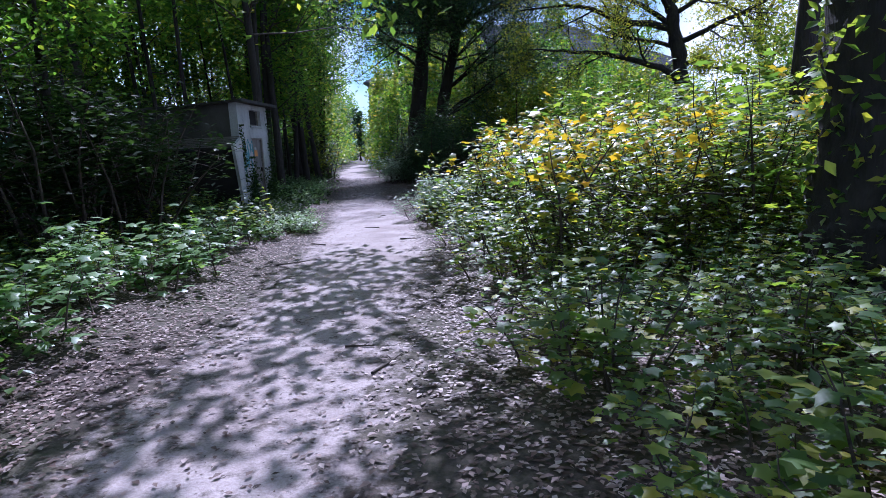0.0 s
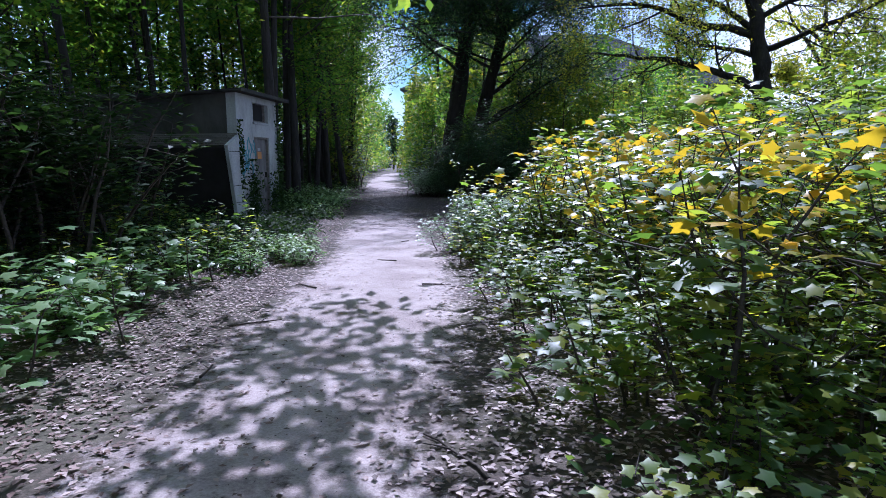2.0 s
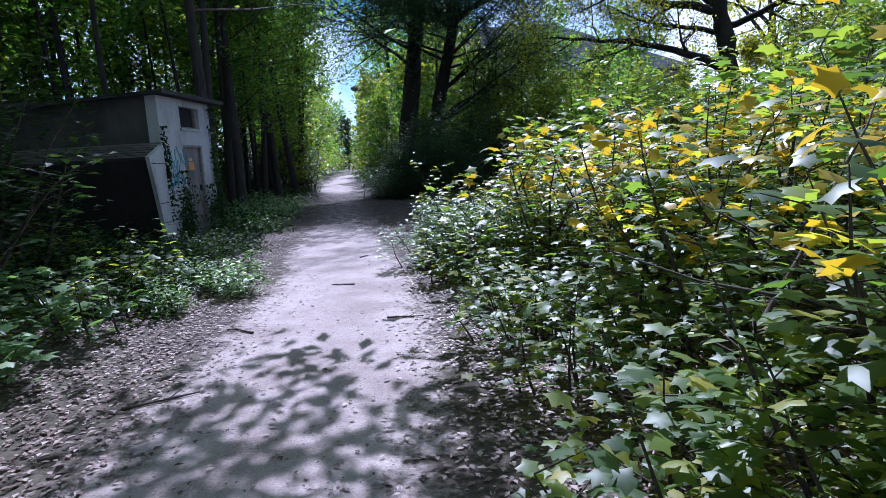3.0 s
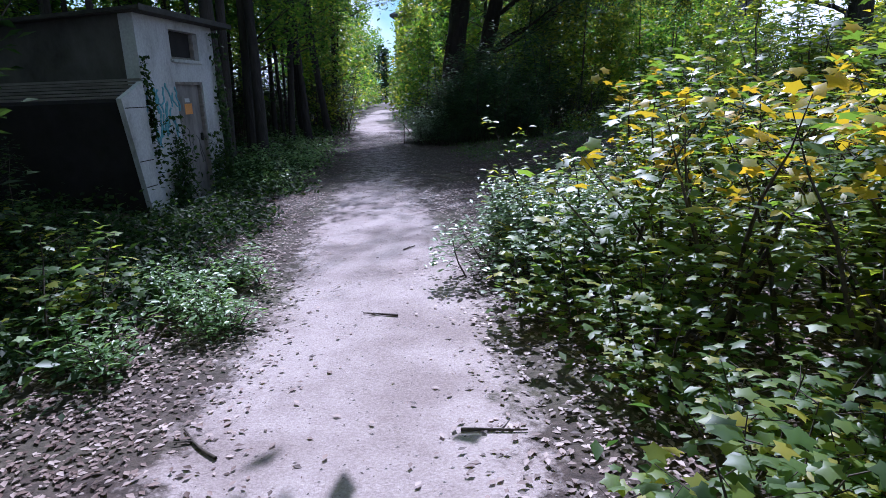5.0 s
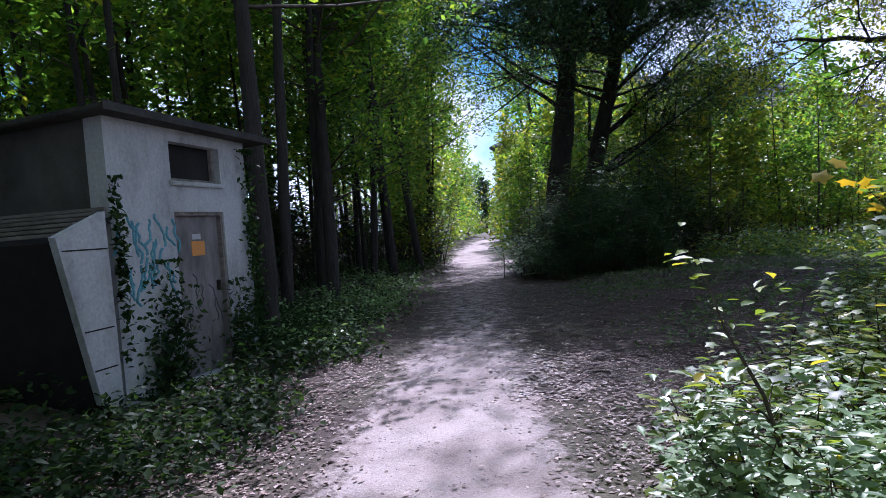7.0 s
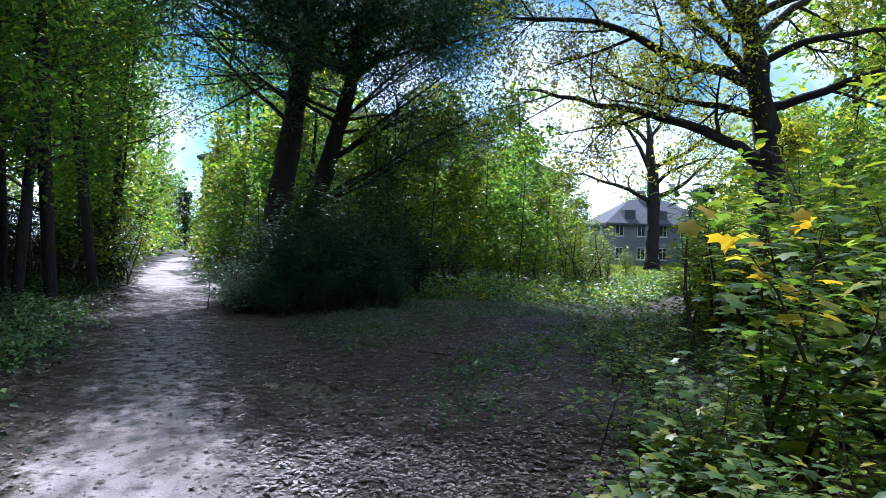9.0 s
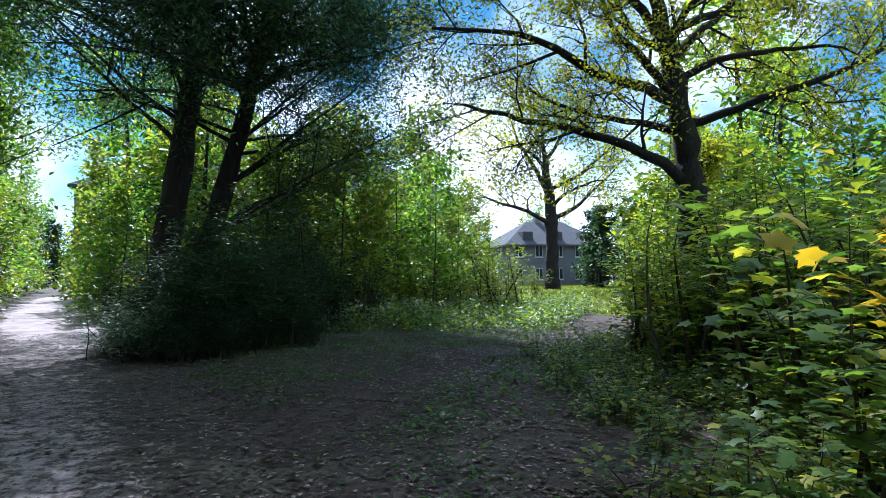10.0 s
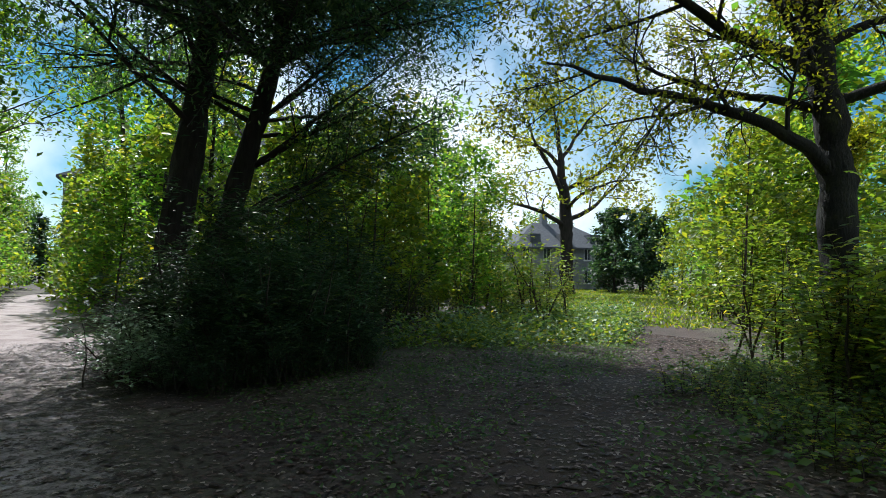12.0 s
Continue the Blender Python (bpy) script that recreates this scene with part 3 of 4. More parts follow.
oak = limb_tree("oak_tree", 44, [(0, 0, -0.2), (-0.02, 0, 1), (0.0, 0, 3.6), (-0.2, 0.05, 5.4), (-0.55, 0.1, 7.0), (-0.95, 0.2, 9.0), (-1.1, 0.3, 12)], [0.42, 0.33, 0.29, 0.26, 0.2, 0.13, 0.04],
    [(3.7, (-0.9, 0.2, 0.5), 6.4, 0.15, -0.06), (5.2, (0.95, -0.2, 0.02), 5.5, 0.12, 0.012), (5.7, (-0.95, 0.1, 0.34), 6.2, 0.15, -0.03), (5.8, (-0.75, 0.3, 0.75), 5.0, 0.12, 0.02),
     (6.6, (0.8, 0.1, 0.6), 5.5, 0.13, 0.02), (7.0, (-0.9, -0.2, 0.45), 5.5, 0.13, -0.02), (7.2, (0.5, -0.3, 1), 4.2, 0.12, 0), (4.4, (0.8, 0.3, 0.1), 1.5, 0.11, 0.0), (5.0, (-0.6, 0.75, 0.35), 4.6, 0.1, 0.0),
     (6.4, (-0.6, -0.7, 0.45), 4.5, 0.11, 0.0), (7.8, (-0.5, 0.2, 1), 4.5, 0.11, 0.0), (6.2, (0.8, -0.5, 0.5), 4.5, 0.1, 0.0), (8.2, (0.5, 0.6, 0.8), 4.2, 0.1, 0), (6.9, (-0.2, 0.9, 0.5), 4.5, 0.11, 0)],
    6, 0.09, M["leaf_oak"], M["bark_oak"], sub=9, sublen=0.34, spread=0.16, depth=2, wander=0.16)
tagged(place(oak, 9.0, 24.2), "old oak with dark limbs and thin yellow-green leaves", "tree")

tree_b = limb_tree("broad_tree", 43, [(0, 0, -0.2), (0, 0, 1), (0, 0, 5), (-0.4, 0, 8.5), (-0.6, 0.2, 11)], [0.6, 0.45, 0.42, 0.25, 0.05],
    [(4.5, (-1, 0, 0.5), 7, 0.18, 0), (5.0, (1, 0.1, 0.5), 7, 0.18, 0), (6.5, (-0.8, -0.4, 0.9), 7, 0.18, 0), (7.0, (0.9, -0.3, 0.8), 7, 0.16, 0), (8.5, (-0.7, 0.4, 1), 6, 0.15, 0), (9.0, (0.5, 0.4, 1), 6, 0.15, 0), (5.6, (-0.2, -1, 0.6), 6, 0.15, 0), (9.8, (0.1, 0, 1), 4.5, 0.1, 0), (9.4, (-0.4, -0.3, 1), 5, 0.1, 0)],
    22, 0.26, M["leaf_oak"], M["bark"], sub=6, spread=0.42)
tagged(place(tree_b, 31, 65.4, 0, 1.4), "broad tree with golden-green leaves before the grey house", "tree")

near_tree = limb_tree("ivy_tree", 47, [(0, 0, -0.2), (0, 0, 0.6), (0.05, 0, 3), (0.1, 0.1, 7), (0.0, 0.4, 13)], [0.52, 0.4, 0.36, 0.27, 0.06],
    [(6.2, (-1, 0.9, 0.22), 9, 0.14, 0), (7.0, (-0.62, 1, 0.14), 11.0, 0.06, 0.012), (7.4, (-1, 0.3, 0.2), 7.5, 0.13, 0), (7.8, (-0.42, 1, 0.12), 11.2, 0.06, 0.012), (6.6, (-1, 0.62, 0.1), 7.5, 0.13, 0), (7.3, (-1, 0.4, 0.15), 6.5, 0.12, 0), (7.0, (-1, 0.6, 0.25), 8.5, 0.13, 0), (7.4, (-0.52, 1, 0.14), 10.6, 0.06, 0.012), (8, (0.3, -1, 0.6), 4.5, 0.12, 0), (7.2, (-1, 0.2, 0.15), 8.5, 0.13, 0), (6.5, (-1, 0.05, 0.2), 8.0, 0.12, 0), (7.9, (-0.8, 0.75, 0.15), 8.5, 0.12, 0), (7.0, (-1, -0.15, 0.2), 7.5, 0.12, 0)],
    50, 0.19, M["leaf_maple"], M["bark"], sub=7, sublen=0.3, spread=0.28)
ivy_rng = np.random.default_rng(49)
turn = ivy_rng.uniform(0, 2 * math.pi, 900)
climb = np.abs(ivy_rng.normal(0.9, 0.8, 900)) + 0.1
leaves("ivy_growth", np.column_stack([0.43 * np.cos(turn), 0.43 * np.sin(turn), climb]) + ivy_rng.normal(size=(900, 3)) * 0.06, 0.11, M["leaf_maple"], ivy_rng, up=0.4, parent=near_tree, label="green ivy climbing the trunk")
tagged(place(near_tree, 3.75, 3.75, 0, 1.08), "thick dark-barked tree with limbs over the footpath", "tree")


# ---- maple saplings ----
def sapling(seed, tall, stems, per, size, gold, spread, material, shape=MAPLE, name="maple_sapling", flop=0.5, dense=4):
    """Thicket plant: thin stems with whorls of lobed leaves, the upper ones turning gold where told."""
    rng = np.random.default_rng(seed)
    plant = new(name)
    lines, green, yellow = [], [], []
    for _ in range(stems):
        a = rng.uniform(0, 2 * math.pi)
        t = tall * rng.uniform(0.55, 1.05)
        line = limb_line(rng, (rng.normal() * spread * 0.4, rng.normal() * spread * 0.4, -0.05), (math.cos(a) * flop * 0.5, math.sin(a) * flop * 0.5, 1), t, 0.012 * (tall + 0.3), 0.003, 6, 0.12)
        lines.append(line)
        pts, _ = line
        for f in np.linspace(0.2, 1, per):
            k = min(int(f * 5), 4)
            p = pts[k] + (pts[k + 1] - pts[k]) * (f * 5 - k)
            b = rng.uniform(0, 2 * math.pi)
            ln = spread * rng.uniform(0.35, 0.9) * (1.2 - 0.6 * f)
            tw = limb_line(rng, p, (math.cos(b), math.sin(b), 0.35), ln, 0.005, 0.002, 2, 0.0, -0.05)
            if rng.uniform() < 0.55:
                lines.append(tw)
            m = dense if ln > 0.25 else dense - 1
            c = tw[0][0] + (tw[0][1] - tw[0][0]) * rng.uniform(0.4, 1, (m, 1)) + rng.normal(size=(m, 3)) * size * 0.6
            (yellow if gold and p[2] > tall * 0.5 and rng.uniform() < gold else green).append(c)
    stem("stemwork", lines, M["twig"], plant, 3, kind="stuff")
    leaves("foliage", np.concatenate(green), size, material, rng, shape, up=1.3, parent=plant, droop=(0, 0, -0.5))
    if yellow:
        leaves("golden_foliage", np.concatenate(yellow), size, M["leaf_gold"], rng, shape, up=0.8, parent=plant, label="golden yellow upper leaves")
    return plant


rng = np.random.default_rng(17)
tall_maple = [sapling(s, 2.1, 6, 16, 0.15, g, 0.6, M["leaf_maple"]) for s, g in ((61, 0.15), (62, 0.5), (63, 0.28), (64, 0.42), (65, 0.0))]
deep_maple = [sapling(s, 2.1, 6, 18, 0.145, g, 0.6, M["leaf_maple"], MAPLE) for s, g in ((66, 0.4), (67, 0.25), (68, 0.0))]
low_maple = [sapling(s, 0.9, 7, 10, 0.11, 0, 0.5, M["leaf_maple"], MAPLE) for s in (71, 72, 73)]
bank_maple = [sapling(s, 0.8, 6, 8, 0.15, 0, 0.45, M["leaf_fresh"], MAPLE) for s in (75, 76)]
bramble = [sapling(s, 1.7, 9, 14, 0.085, 0, 0.6, M["leaf_bright"], OVAL, "bramble_bush", 1.0, 7) for s in (77, 78)]
nettle_plant = [sapling(79, 0.55, 12, 10, 0.075, 0, 0.3, M["leaf_fresh"], OVAL, "nettle_plant", 0.8, 5)]
hazel = [sapling(s, 3.2, 8, 20, 0.145, 0, 1.0, M["leaf_bright"], OVAL, "hazel_bush", dense=7) for s in (81, 82)]
evergreen = [sapling(s, 2.3, 9, 18, 0.16, 0, 1.0, M["leaf_yew"], LONG, "evergreen_bush", 0.9, 14) for s in (91, 92)]
pale_bush = [sapling(s, 1.2, 9, 14, 0.105, 0, 0.6, M["leaf_pale"], OVAL, "pale_bush", 0.8, 8) for s in (95, 96)]
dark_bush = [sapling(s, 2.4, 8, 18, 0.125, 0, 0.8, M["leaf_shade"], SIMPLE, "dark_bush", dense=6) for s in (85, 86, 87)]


def right_edge(y):
    return np.interp(y, [-3, 3, 5.7, 7.5, 9.6, 11.3, 13.8, 15, 16, 17, 18], [1.35, 0.85, 0.7, 0.35, -0.1, -0.4, -0.5, 0.4, 1.6, 2.8, 3.8])


spots = spots_in(rng, 0, 9, 5.0, 18.0, 0.72, 84, lambda x, y: x > right_edge(y) + (1.5 if 11.3 < y < 15.2 else 0.75) and (x - 4.15) ** 2 + (y - 3.4) ** 2 > 1)
scatter(bramble, spots_in(rng, 0, 7, 4.5, 18, 1.2, 30, lambda x, y: x > right_edge(y) + (0.6 if y < 12.5 else 1.6)), "tangled small-leaved bramble among the saplings", "bramble", "brambles", rng, 0.7, 1.25)
inner = [s for s in spots if s[0] > right_edge(s[1]) + 2.2]
spots = [s for s in spots if s[0] <= right_edge(s[1]) + 2.2]
scatter(deep_maple, inner, "tall maple saplings deep in the thicket", "sapling", "maple thicket", rng, 0.85, 1.12)
scatter(tall_maple[4:], [s for s in spots if s[1] > 15.3], "dense green maple saplings beside the fork", "sapling", "maple thicket", rng, 0.7, 0.95)
scatter(tall_maple[:4], [s for s in spots if s[1] <= 15.3], "dense maple saplings with green and golden leaves", "sapling", "maple thicket", rng, 0.68, 0.95)
spots = spots_in(rng, -1, 6, -1.5, 18.0, 0.5, 104, lambda x, y: right_edge(y) + 0.15 < x < right_edge(y) + (1.0 if y > 6 else 3.5) and (x - 4.15) ** 2 + (y - 3.4) ** 2 > 0.6)
scatter(low_maple, spots, "low leafy maple seedlings beside the footpath", "seedling", "maple seedlings", rng, 0.6, 1.0)
spots = spots_in(rng, 1.5, 11, 17, 25, 0.8, 48, lambda x, y: x > np.interp(y, [17, 17.5, 21, 23, 25.4], [3.6, 4.6, 5.6, 7.0, 11.2]))
scatter(deep_maple[2:] + tall_maple[4:], spots, "tall green maple saplings beside the fork", "sapling", "saplings at the fork", rng, 1.05, 1.6)
spots = [(-2.4, 1.2), (-2.9, 2.2), (-3.2, 3.4), (-3.4, 4.4), (-3.2, 5.4), (-3.1, 6.1), (-3.3, 7.2), (-3.4, 8.3), (-2.8, 0.4), (-3.9, 5.2)]
scatter(nettle_plant, [(-2.95, 11.4), (-2.6, 10.3), (-3.0, 10.6), (-3.1, 9.5), (-3.4, 11.0)], "bright green nettle plant at the edge of the path", "nettle", "nettle plants", rng, 0.65, 0.9)
scatter(bank_maple, spots, "sunlit maple seedlings with pale glossy leaves", "seedling", "sunlit seedlings", rng, 0.75, 1.0)
low_edge = spots_in(rng, 1, 10, 16, 25, 0.45, 70, lambda x, y: -2.4 < x - np.interp(y, [17, 17.5, 21, 23, 25.4], [3.4, 4.4, 5.2, 6.6, 10.8]) < 0.3)
scatter(low_maple, low_edge, "low dark seedlings at the edge of the fork", "seedling", "seedlings at the fork", rng, 0.4, 0.75)
spots = spots_in(rng, -7, -2, -1, 13, 0.7, 46, lambda x, y: path_x(y) - 5 < x < path_x(y) - 2.5 and clear_of_shed(x, y))
scatter(low_maple[1:], spots, "leafy maple seedlings on the bank by the path", "seedling", "bank seedlings", rng, 0.5, 0.95)
spots = spots_in(rng, -11, -3, 0, 40, 1.1, 70, lambda x, y: path_x(y) - 9 < x < path_x(y) - (3.0 if y < 20 else 2.2) and clear_of_shed(x, y, 0.3) and not shed_view(x, y) and (x < path_x(y) - 4.2 or y > 34))
spots += [(-5.9, 10.8), (-5.4, 9.8), (-5.0, 8.8), (-6.6, 11.2), (-6.6, 10.0), (-6.1, 9.0), (-7.6, 11.2), (-7.4, 10.0), (-5.6, 7.7), (-4.9, 7.2)]
scatter(dark_bush, spots, "leafy undergrowth bush, leaf colour darkened for shade", "bush", "undergrowth bushes", rng, 0.9, 1.45)
spots = spots_in(rng, 2, 30, 17, 44, 1.3, 46, lambda x, y: x > side_x(y) + 3.5 and (x - 9.0) ** 2 + (y - 24.2) ** 2 > 1.6 and (y > 25 or x > 10))
spots += spots_in(rng, 3, 10, 11, 22, 1.3, 16, lambda x, y: x > 3 + 0.2 * (y - 11))
spots += spots_in(rng, 0, 22, 36, 52, 1.8, 34, lambda x, y: x < side_x(y) - 4.5)
scatter(hazel, spots, "bright green hazel bush beside the side track", "bush", "hazel bushes", rng, 0.75, 1.15)
spots = spots_in(rng, -4.2, -0.2, 27.0, 32, 0.7, 14, lambda x, y: x > path_x(y) + 1.9 and y > 27 + 0.25 * abs(x + 1.2))
scatter(pale_bush, [(-0.4, 11.7), (-0.1, 12.1), (0.3, 11.7), (-0.05, 11.4), (0.35, 12.3), (0.75, 12.0), (-0.25, 12.5), (0.7, 12.6)], "low sunlit shrub with pale leaves beside the path", "shrub", "pale shrubs", rng, 0.6, 0.85)
scatter(pale_bush, [(-3.0, 27.2), (-3.2, 28.0), (-2.6, 26.8)], "bush with pale glossy leaves by the path", "bush", "pale bushes", rng, 0.9, 1.15)
scatter(dark_bush, [(0.4, 29.2), (1.2, 30.0), (0.8, 31.2), (2.0, 31.0), (2.8, 32.0), (1.8, 32.6), (3.6, 33.0), (0.2, 32.4)], "leafy bush beside the leaning tree", "bush", "bushes beside the leaning tree", rng, 0.8, 1.3)
spots += [(-1.9, 27.0), (-1.2, 26.6), (-0.5, 26.9), (0.2, 27.4), (-1.5, 27.8), (-1.9, 28.3), (-1.3, 27.9), (-0.6, 28.4), (-1.0, 29.2), (0.1, 28.9), (-2.3, 29.2), (-0.2, 29.8), (-0.9, 27.0), (-0.2, 27.3), (0.4, 28.0)]
scatter(evergreen, spots, "dark evergreen bush under the leaning tree", "bush", "bushes under the leaning tree", rng, 0.6, 1.0)
scatter(evergreen, [(-2.3, 26.2), (-1.7, 25.9), (-1.1, 25.8), (-0.4, 26.1), (0.3, 26.6), (0.8, 27.2), (-0.8, 25.9)], "low dark evergreen bush at the edge of the fork", "bush", "bushes under the leaning tree", rng, 0.3, 0.42)
scatter(evergreen, [(-1.8, 30.2), (-0.7, 30.0), (0.4, 30.4), (-1.2, 31.2), (0.0, 31.6)], "tall dark evergreen bush under the leaning tree", "bush", "bushes under the leaning tree", rng, 1.3, 1.7)
scatter(dark_bush, [(-6.3, 12.3), (-5.9, 11.7), (-6.9, 12.0)], "leafy bush in front of the lean-to, darkened for shade", "bush", "undergrowth bushes", rng, 0.4, 0.5)

# ---- shed ----
def shed():
    s = new("utility_shed")
    x0, x1, y0, y1, z0, z1 = -8.5, -5.17, 14.13, 16.4, -0.1, 2.86
    P = M["plaster"]
    t = 0.2
    wy0, wy1, wz0, wz1 = 15.0, 15.87, 2.32, 2.73
    dz0, dz1 = 0.22, 2.0
    for lo, hi in (((x1 - t, y0, z0), (x1, wy0, z1)), ((x1 - t, wy1, z0), (x1, y1, z1)), ((x1 - t, wy0, wz1), (x1, wy1, z1)), ((x1 - t, wy0, dz1), (x1, wy1, wz0)), ((x1 - t, wy0, z0), (x1, wy1, dz0))):
        part("front_wall", box(lo, hi), P, s)
    part("side_wall", box((x0, y0, z0), (x1 - t, y0 + t, z1)), M["side_wall"], s, "stained side wall, darkened for shade")
    part("side_wall", box((x0, y1 - t, z0), (x1 - t, y1, z1)), P, s)
    part("back_wall", box((x0, y0 + t, z0), (x0 + t, y1 - t, z1)), P, s)
    roof = box((x0 - 0.2, y0 - 0.2, z1), (x1 + 0.2, y1 + 0.35, z1 + 0.055), 0.012)
    for v in roof.verts:
        v.co.z += (v.co.x - x1) * 0.05
    roof = part("roof", roof, M["roofing"], s, "dark tarred flat roof")
    part("fascia", box((x1 + 0.202, y0 - 0.2, z1 + 0.0), (x1 + 0.215, y1 + 0.35, z1 + 0.075)), M["roofing"], roof)
    # Near-black panel paints in the unlit room behind
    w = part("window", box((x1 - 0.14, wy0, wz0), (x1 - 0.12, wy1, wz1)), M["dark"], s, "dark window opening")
    for lo, hi in (((x1 - 0.12, wy0, wz0), (x1 - 0.07, wy0 + 0.05, wz1)), ((x1 - 0.12, wy1 - 0.05, wz0), (x1 - 0.07, wy1, wz1)), ((x1 - 0.12, wy0 + 0.05, wz0), (x1 - 0.07, wy1 - 0.05, wz0 + 0.04))):
        part("window_frame", box(lo, hi, 0.006), M["wood"], w)
    part("window_sill", box((x1 - 0.1, wy0 - 0.04, wz0 - 0.05), (x1 + 0.04, wy1 + 0.04, wz0), 0.01), P, w)
    d = part("door", box((x1 - 0.12, wy0 + 0.04, dz0), (x1 - 0.07, wy1 - 0.04, dz1 - 0.04), 0.006), M["door"], s, "grey metal door with scrawled paint")
    for lo, hi in (((x1 - 0.13, wy0, dz0), (x1 - 0.02, wy0 + 0.04, dz1)), ((x1 - 0.13, wy1 - 0.04, dz0), (x1 - 0.02, wy1, dz1)), ((x1 - 0.13, wy0 + 0.04, dz1 - 0.04), (x1 - 0.02, wy1 - 0.04, dz1))):
        part("door_frame", box(lo, hi), M["wood"], d)
    part("notice", box((x1 - 0.07, 15.33, 1.52), (x1 - 0.066, 15.56, 1.68)), M["orange"], d, "small orange notice")
    part("notice", box((x1 - 0.07, 15.35, 1.70), (x1 - 0.066, 15.5, 1.76)), M["plaster"], d, "small pale notice")
    rng = np.random.default_rng(5)
    part("handle", box((x1 - 0.07, 15.72, 1.1), (x1 - 0.03, 15.76, 1.22), 0.008), M["dark"], d)
    for n in range(18):
        y, z = 14.24 + 0.042 * n + rng.uniform(-0.02, 0.02), rng.uniform(1.45, 1.98)
        line = limb_line(rng, (x1 + 0.002, y, z), (0, rng.uniform(-0.5, 0.5), -1), rng.uniform(0.2, 0.5), 0.011, 0.011, 9, 0.0)
        pts = line[0]
        pts[:, 1] += np.cumsum(rng.normal(size=9) * 0.025)
        pts[:, 0] = x1 + 0.0
        stem("graffiti", [(pts, np.full(9, 0.016))], M["graffiti"], s, 4)
    for n in range(6):
        y, z = 15.1 + 0.11 * n, rng.uniform(1.0, 1.35)
        line = limb_line(rng, (x1 - 0.07, y, z), (0, rng.uniform(-0.4, 0.4), -1), rng.uniform(0.2, 0.45), 0.01, 0.01, 8, 0.0)
        pts = line[0]
        pts[:, 1] += np.cumsum(rng.normal(size=8) * 0.03)
        pts[:, 1] = np.clip(pts[:, 1], 15.06, 15.8)
        stem("scrawl", [(pts, np.full(8, 0.008))], M["graffiti_dark"], d, 4)
    # lean-to with a slatted roof along the side wall
    bm = bmesh.new()
    prof = [(13.95, 1.99), (13.42, 1.78), (13.74, 0.35), (13.98, 0.2)]
    a = [bm.verts.new((-5.06, y, z)) for y, z in prof]
    b = [bm.verts.new((-5.13, y, z)) for y, z in prof]
    bm.faces.new(a), bm.faces.new(b[::-1])
    for k in range(4):
        bm.faces.new((a[k], b[k], b[(k + 1) % 4], a[(k + 1) % 4]))
    bmesh.ops.recalc_face_normals(bm, faces=bm.faces[:])
    panel = part("lean_to_panel", bm, P, s, "pale tapering end panel of the lean-to")
    for y, z in ((13.47, 1.66), (13.62, 0.98), (13.69, 0.64)):
        part("panel_joint", box((-5.061, y, z), (-5.055, 13.94, z + 0.012)), M["dark"], panel)
    # Near-black front stands in for the dark inside of the lean-to
    bm = bmesh.new()
    prof = [(13.47, 1.74), (13.51, 1.74), (13.83, 0.1), (13.79, 0.1)]
    a = [bm.verts.new((-7.9, y, z)) for y, z in prof]
    b = [bm.verts.new((-5.14, y, z)) for y, z in prof]
    bm.faces.new(a), bm.faces.new(b[::-1])
    for k in range(4):
        bm.faces.new((a[k], b[k], b[(k + 1) % 4], a[(k + 1) % 4]))
    bmesh.ops.recalc_face_normals(bm, faces=bm.faces[:])
    part("lean_to_dark_front", bm, M["dark"], s, "lean-to front painted black for the unlit inside")
    # Sheet added only to blacken the shaded gaps between slats
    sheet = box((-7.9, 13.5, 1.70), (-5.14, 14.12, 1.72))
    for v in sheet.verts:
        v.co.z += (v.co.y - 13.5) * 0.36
    part("lean_to_gap_black", sheet, M["dark"], s, "added black sheet for the dark gaps between slats")
    for n in range(6):
        f = n / 5
        y, z = 14.05 - 0.56 * f, 2.02 - 0.22 * f
        part("lean_to_slat", box((-7.9, y - 0.02, z - 0.015), (-5.14, y + 0.02, z + 0.015), 0.004), M["wood"], s)
    return s


tagged(shed(), "small pale plastered utility shed with graffiti and ivy", "shed")


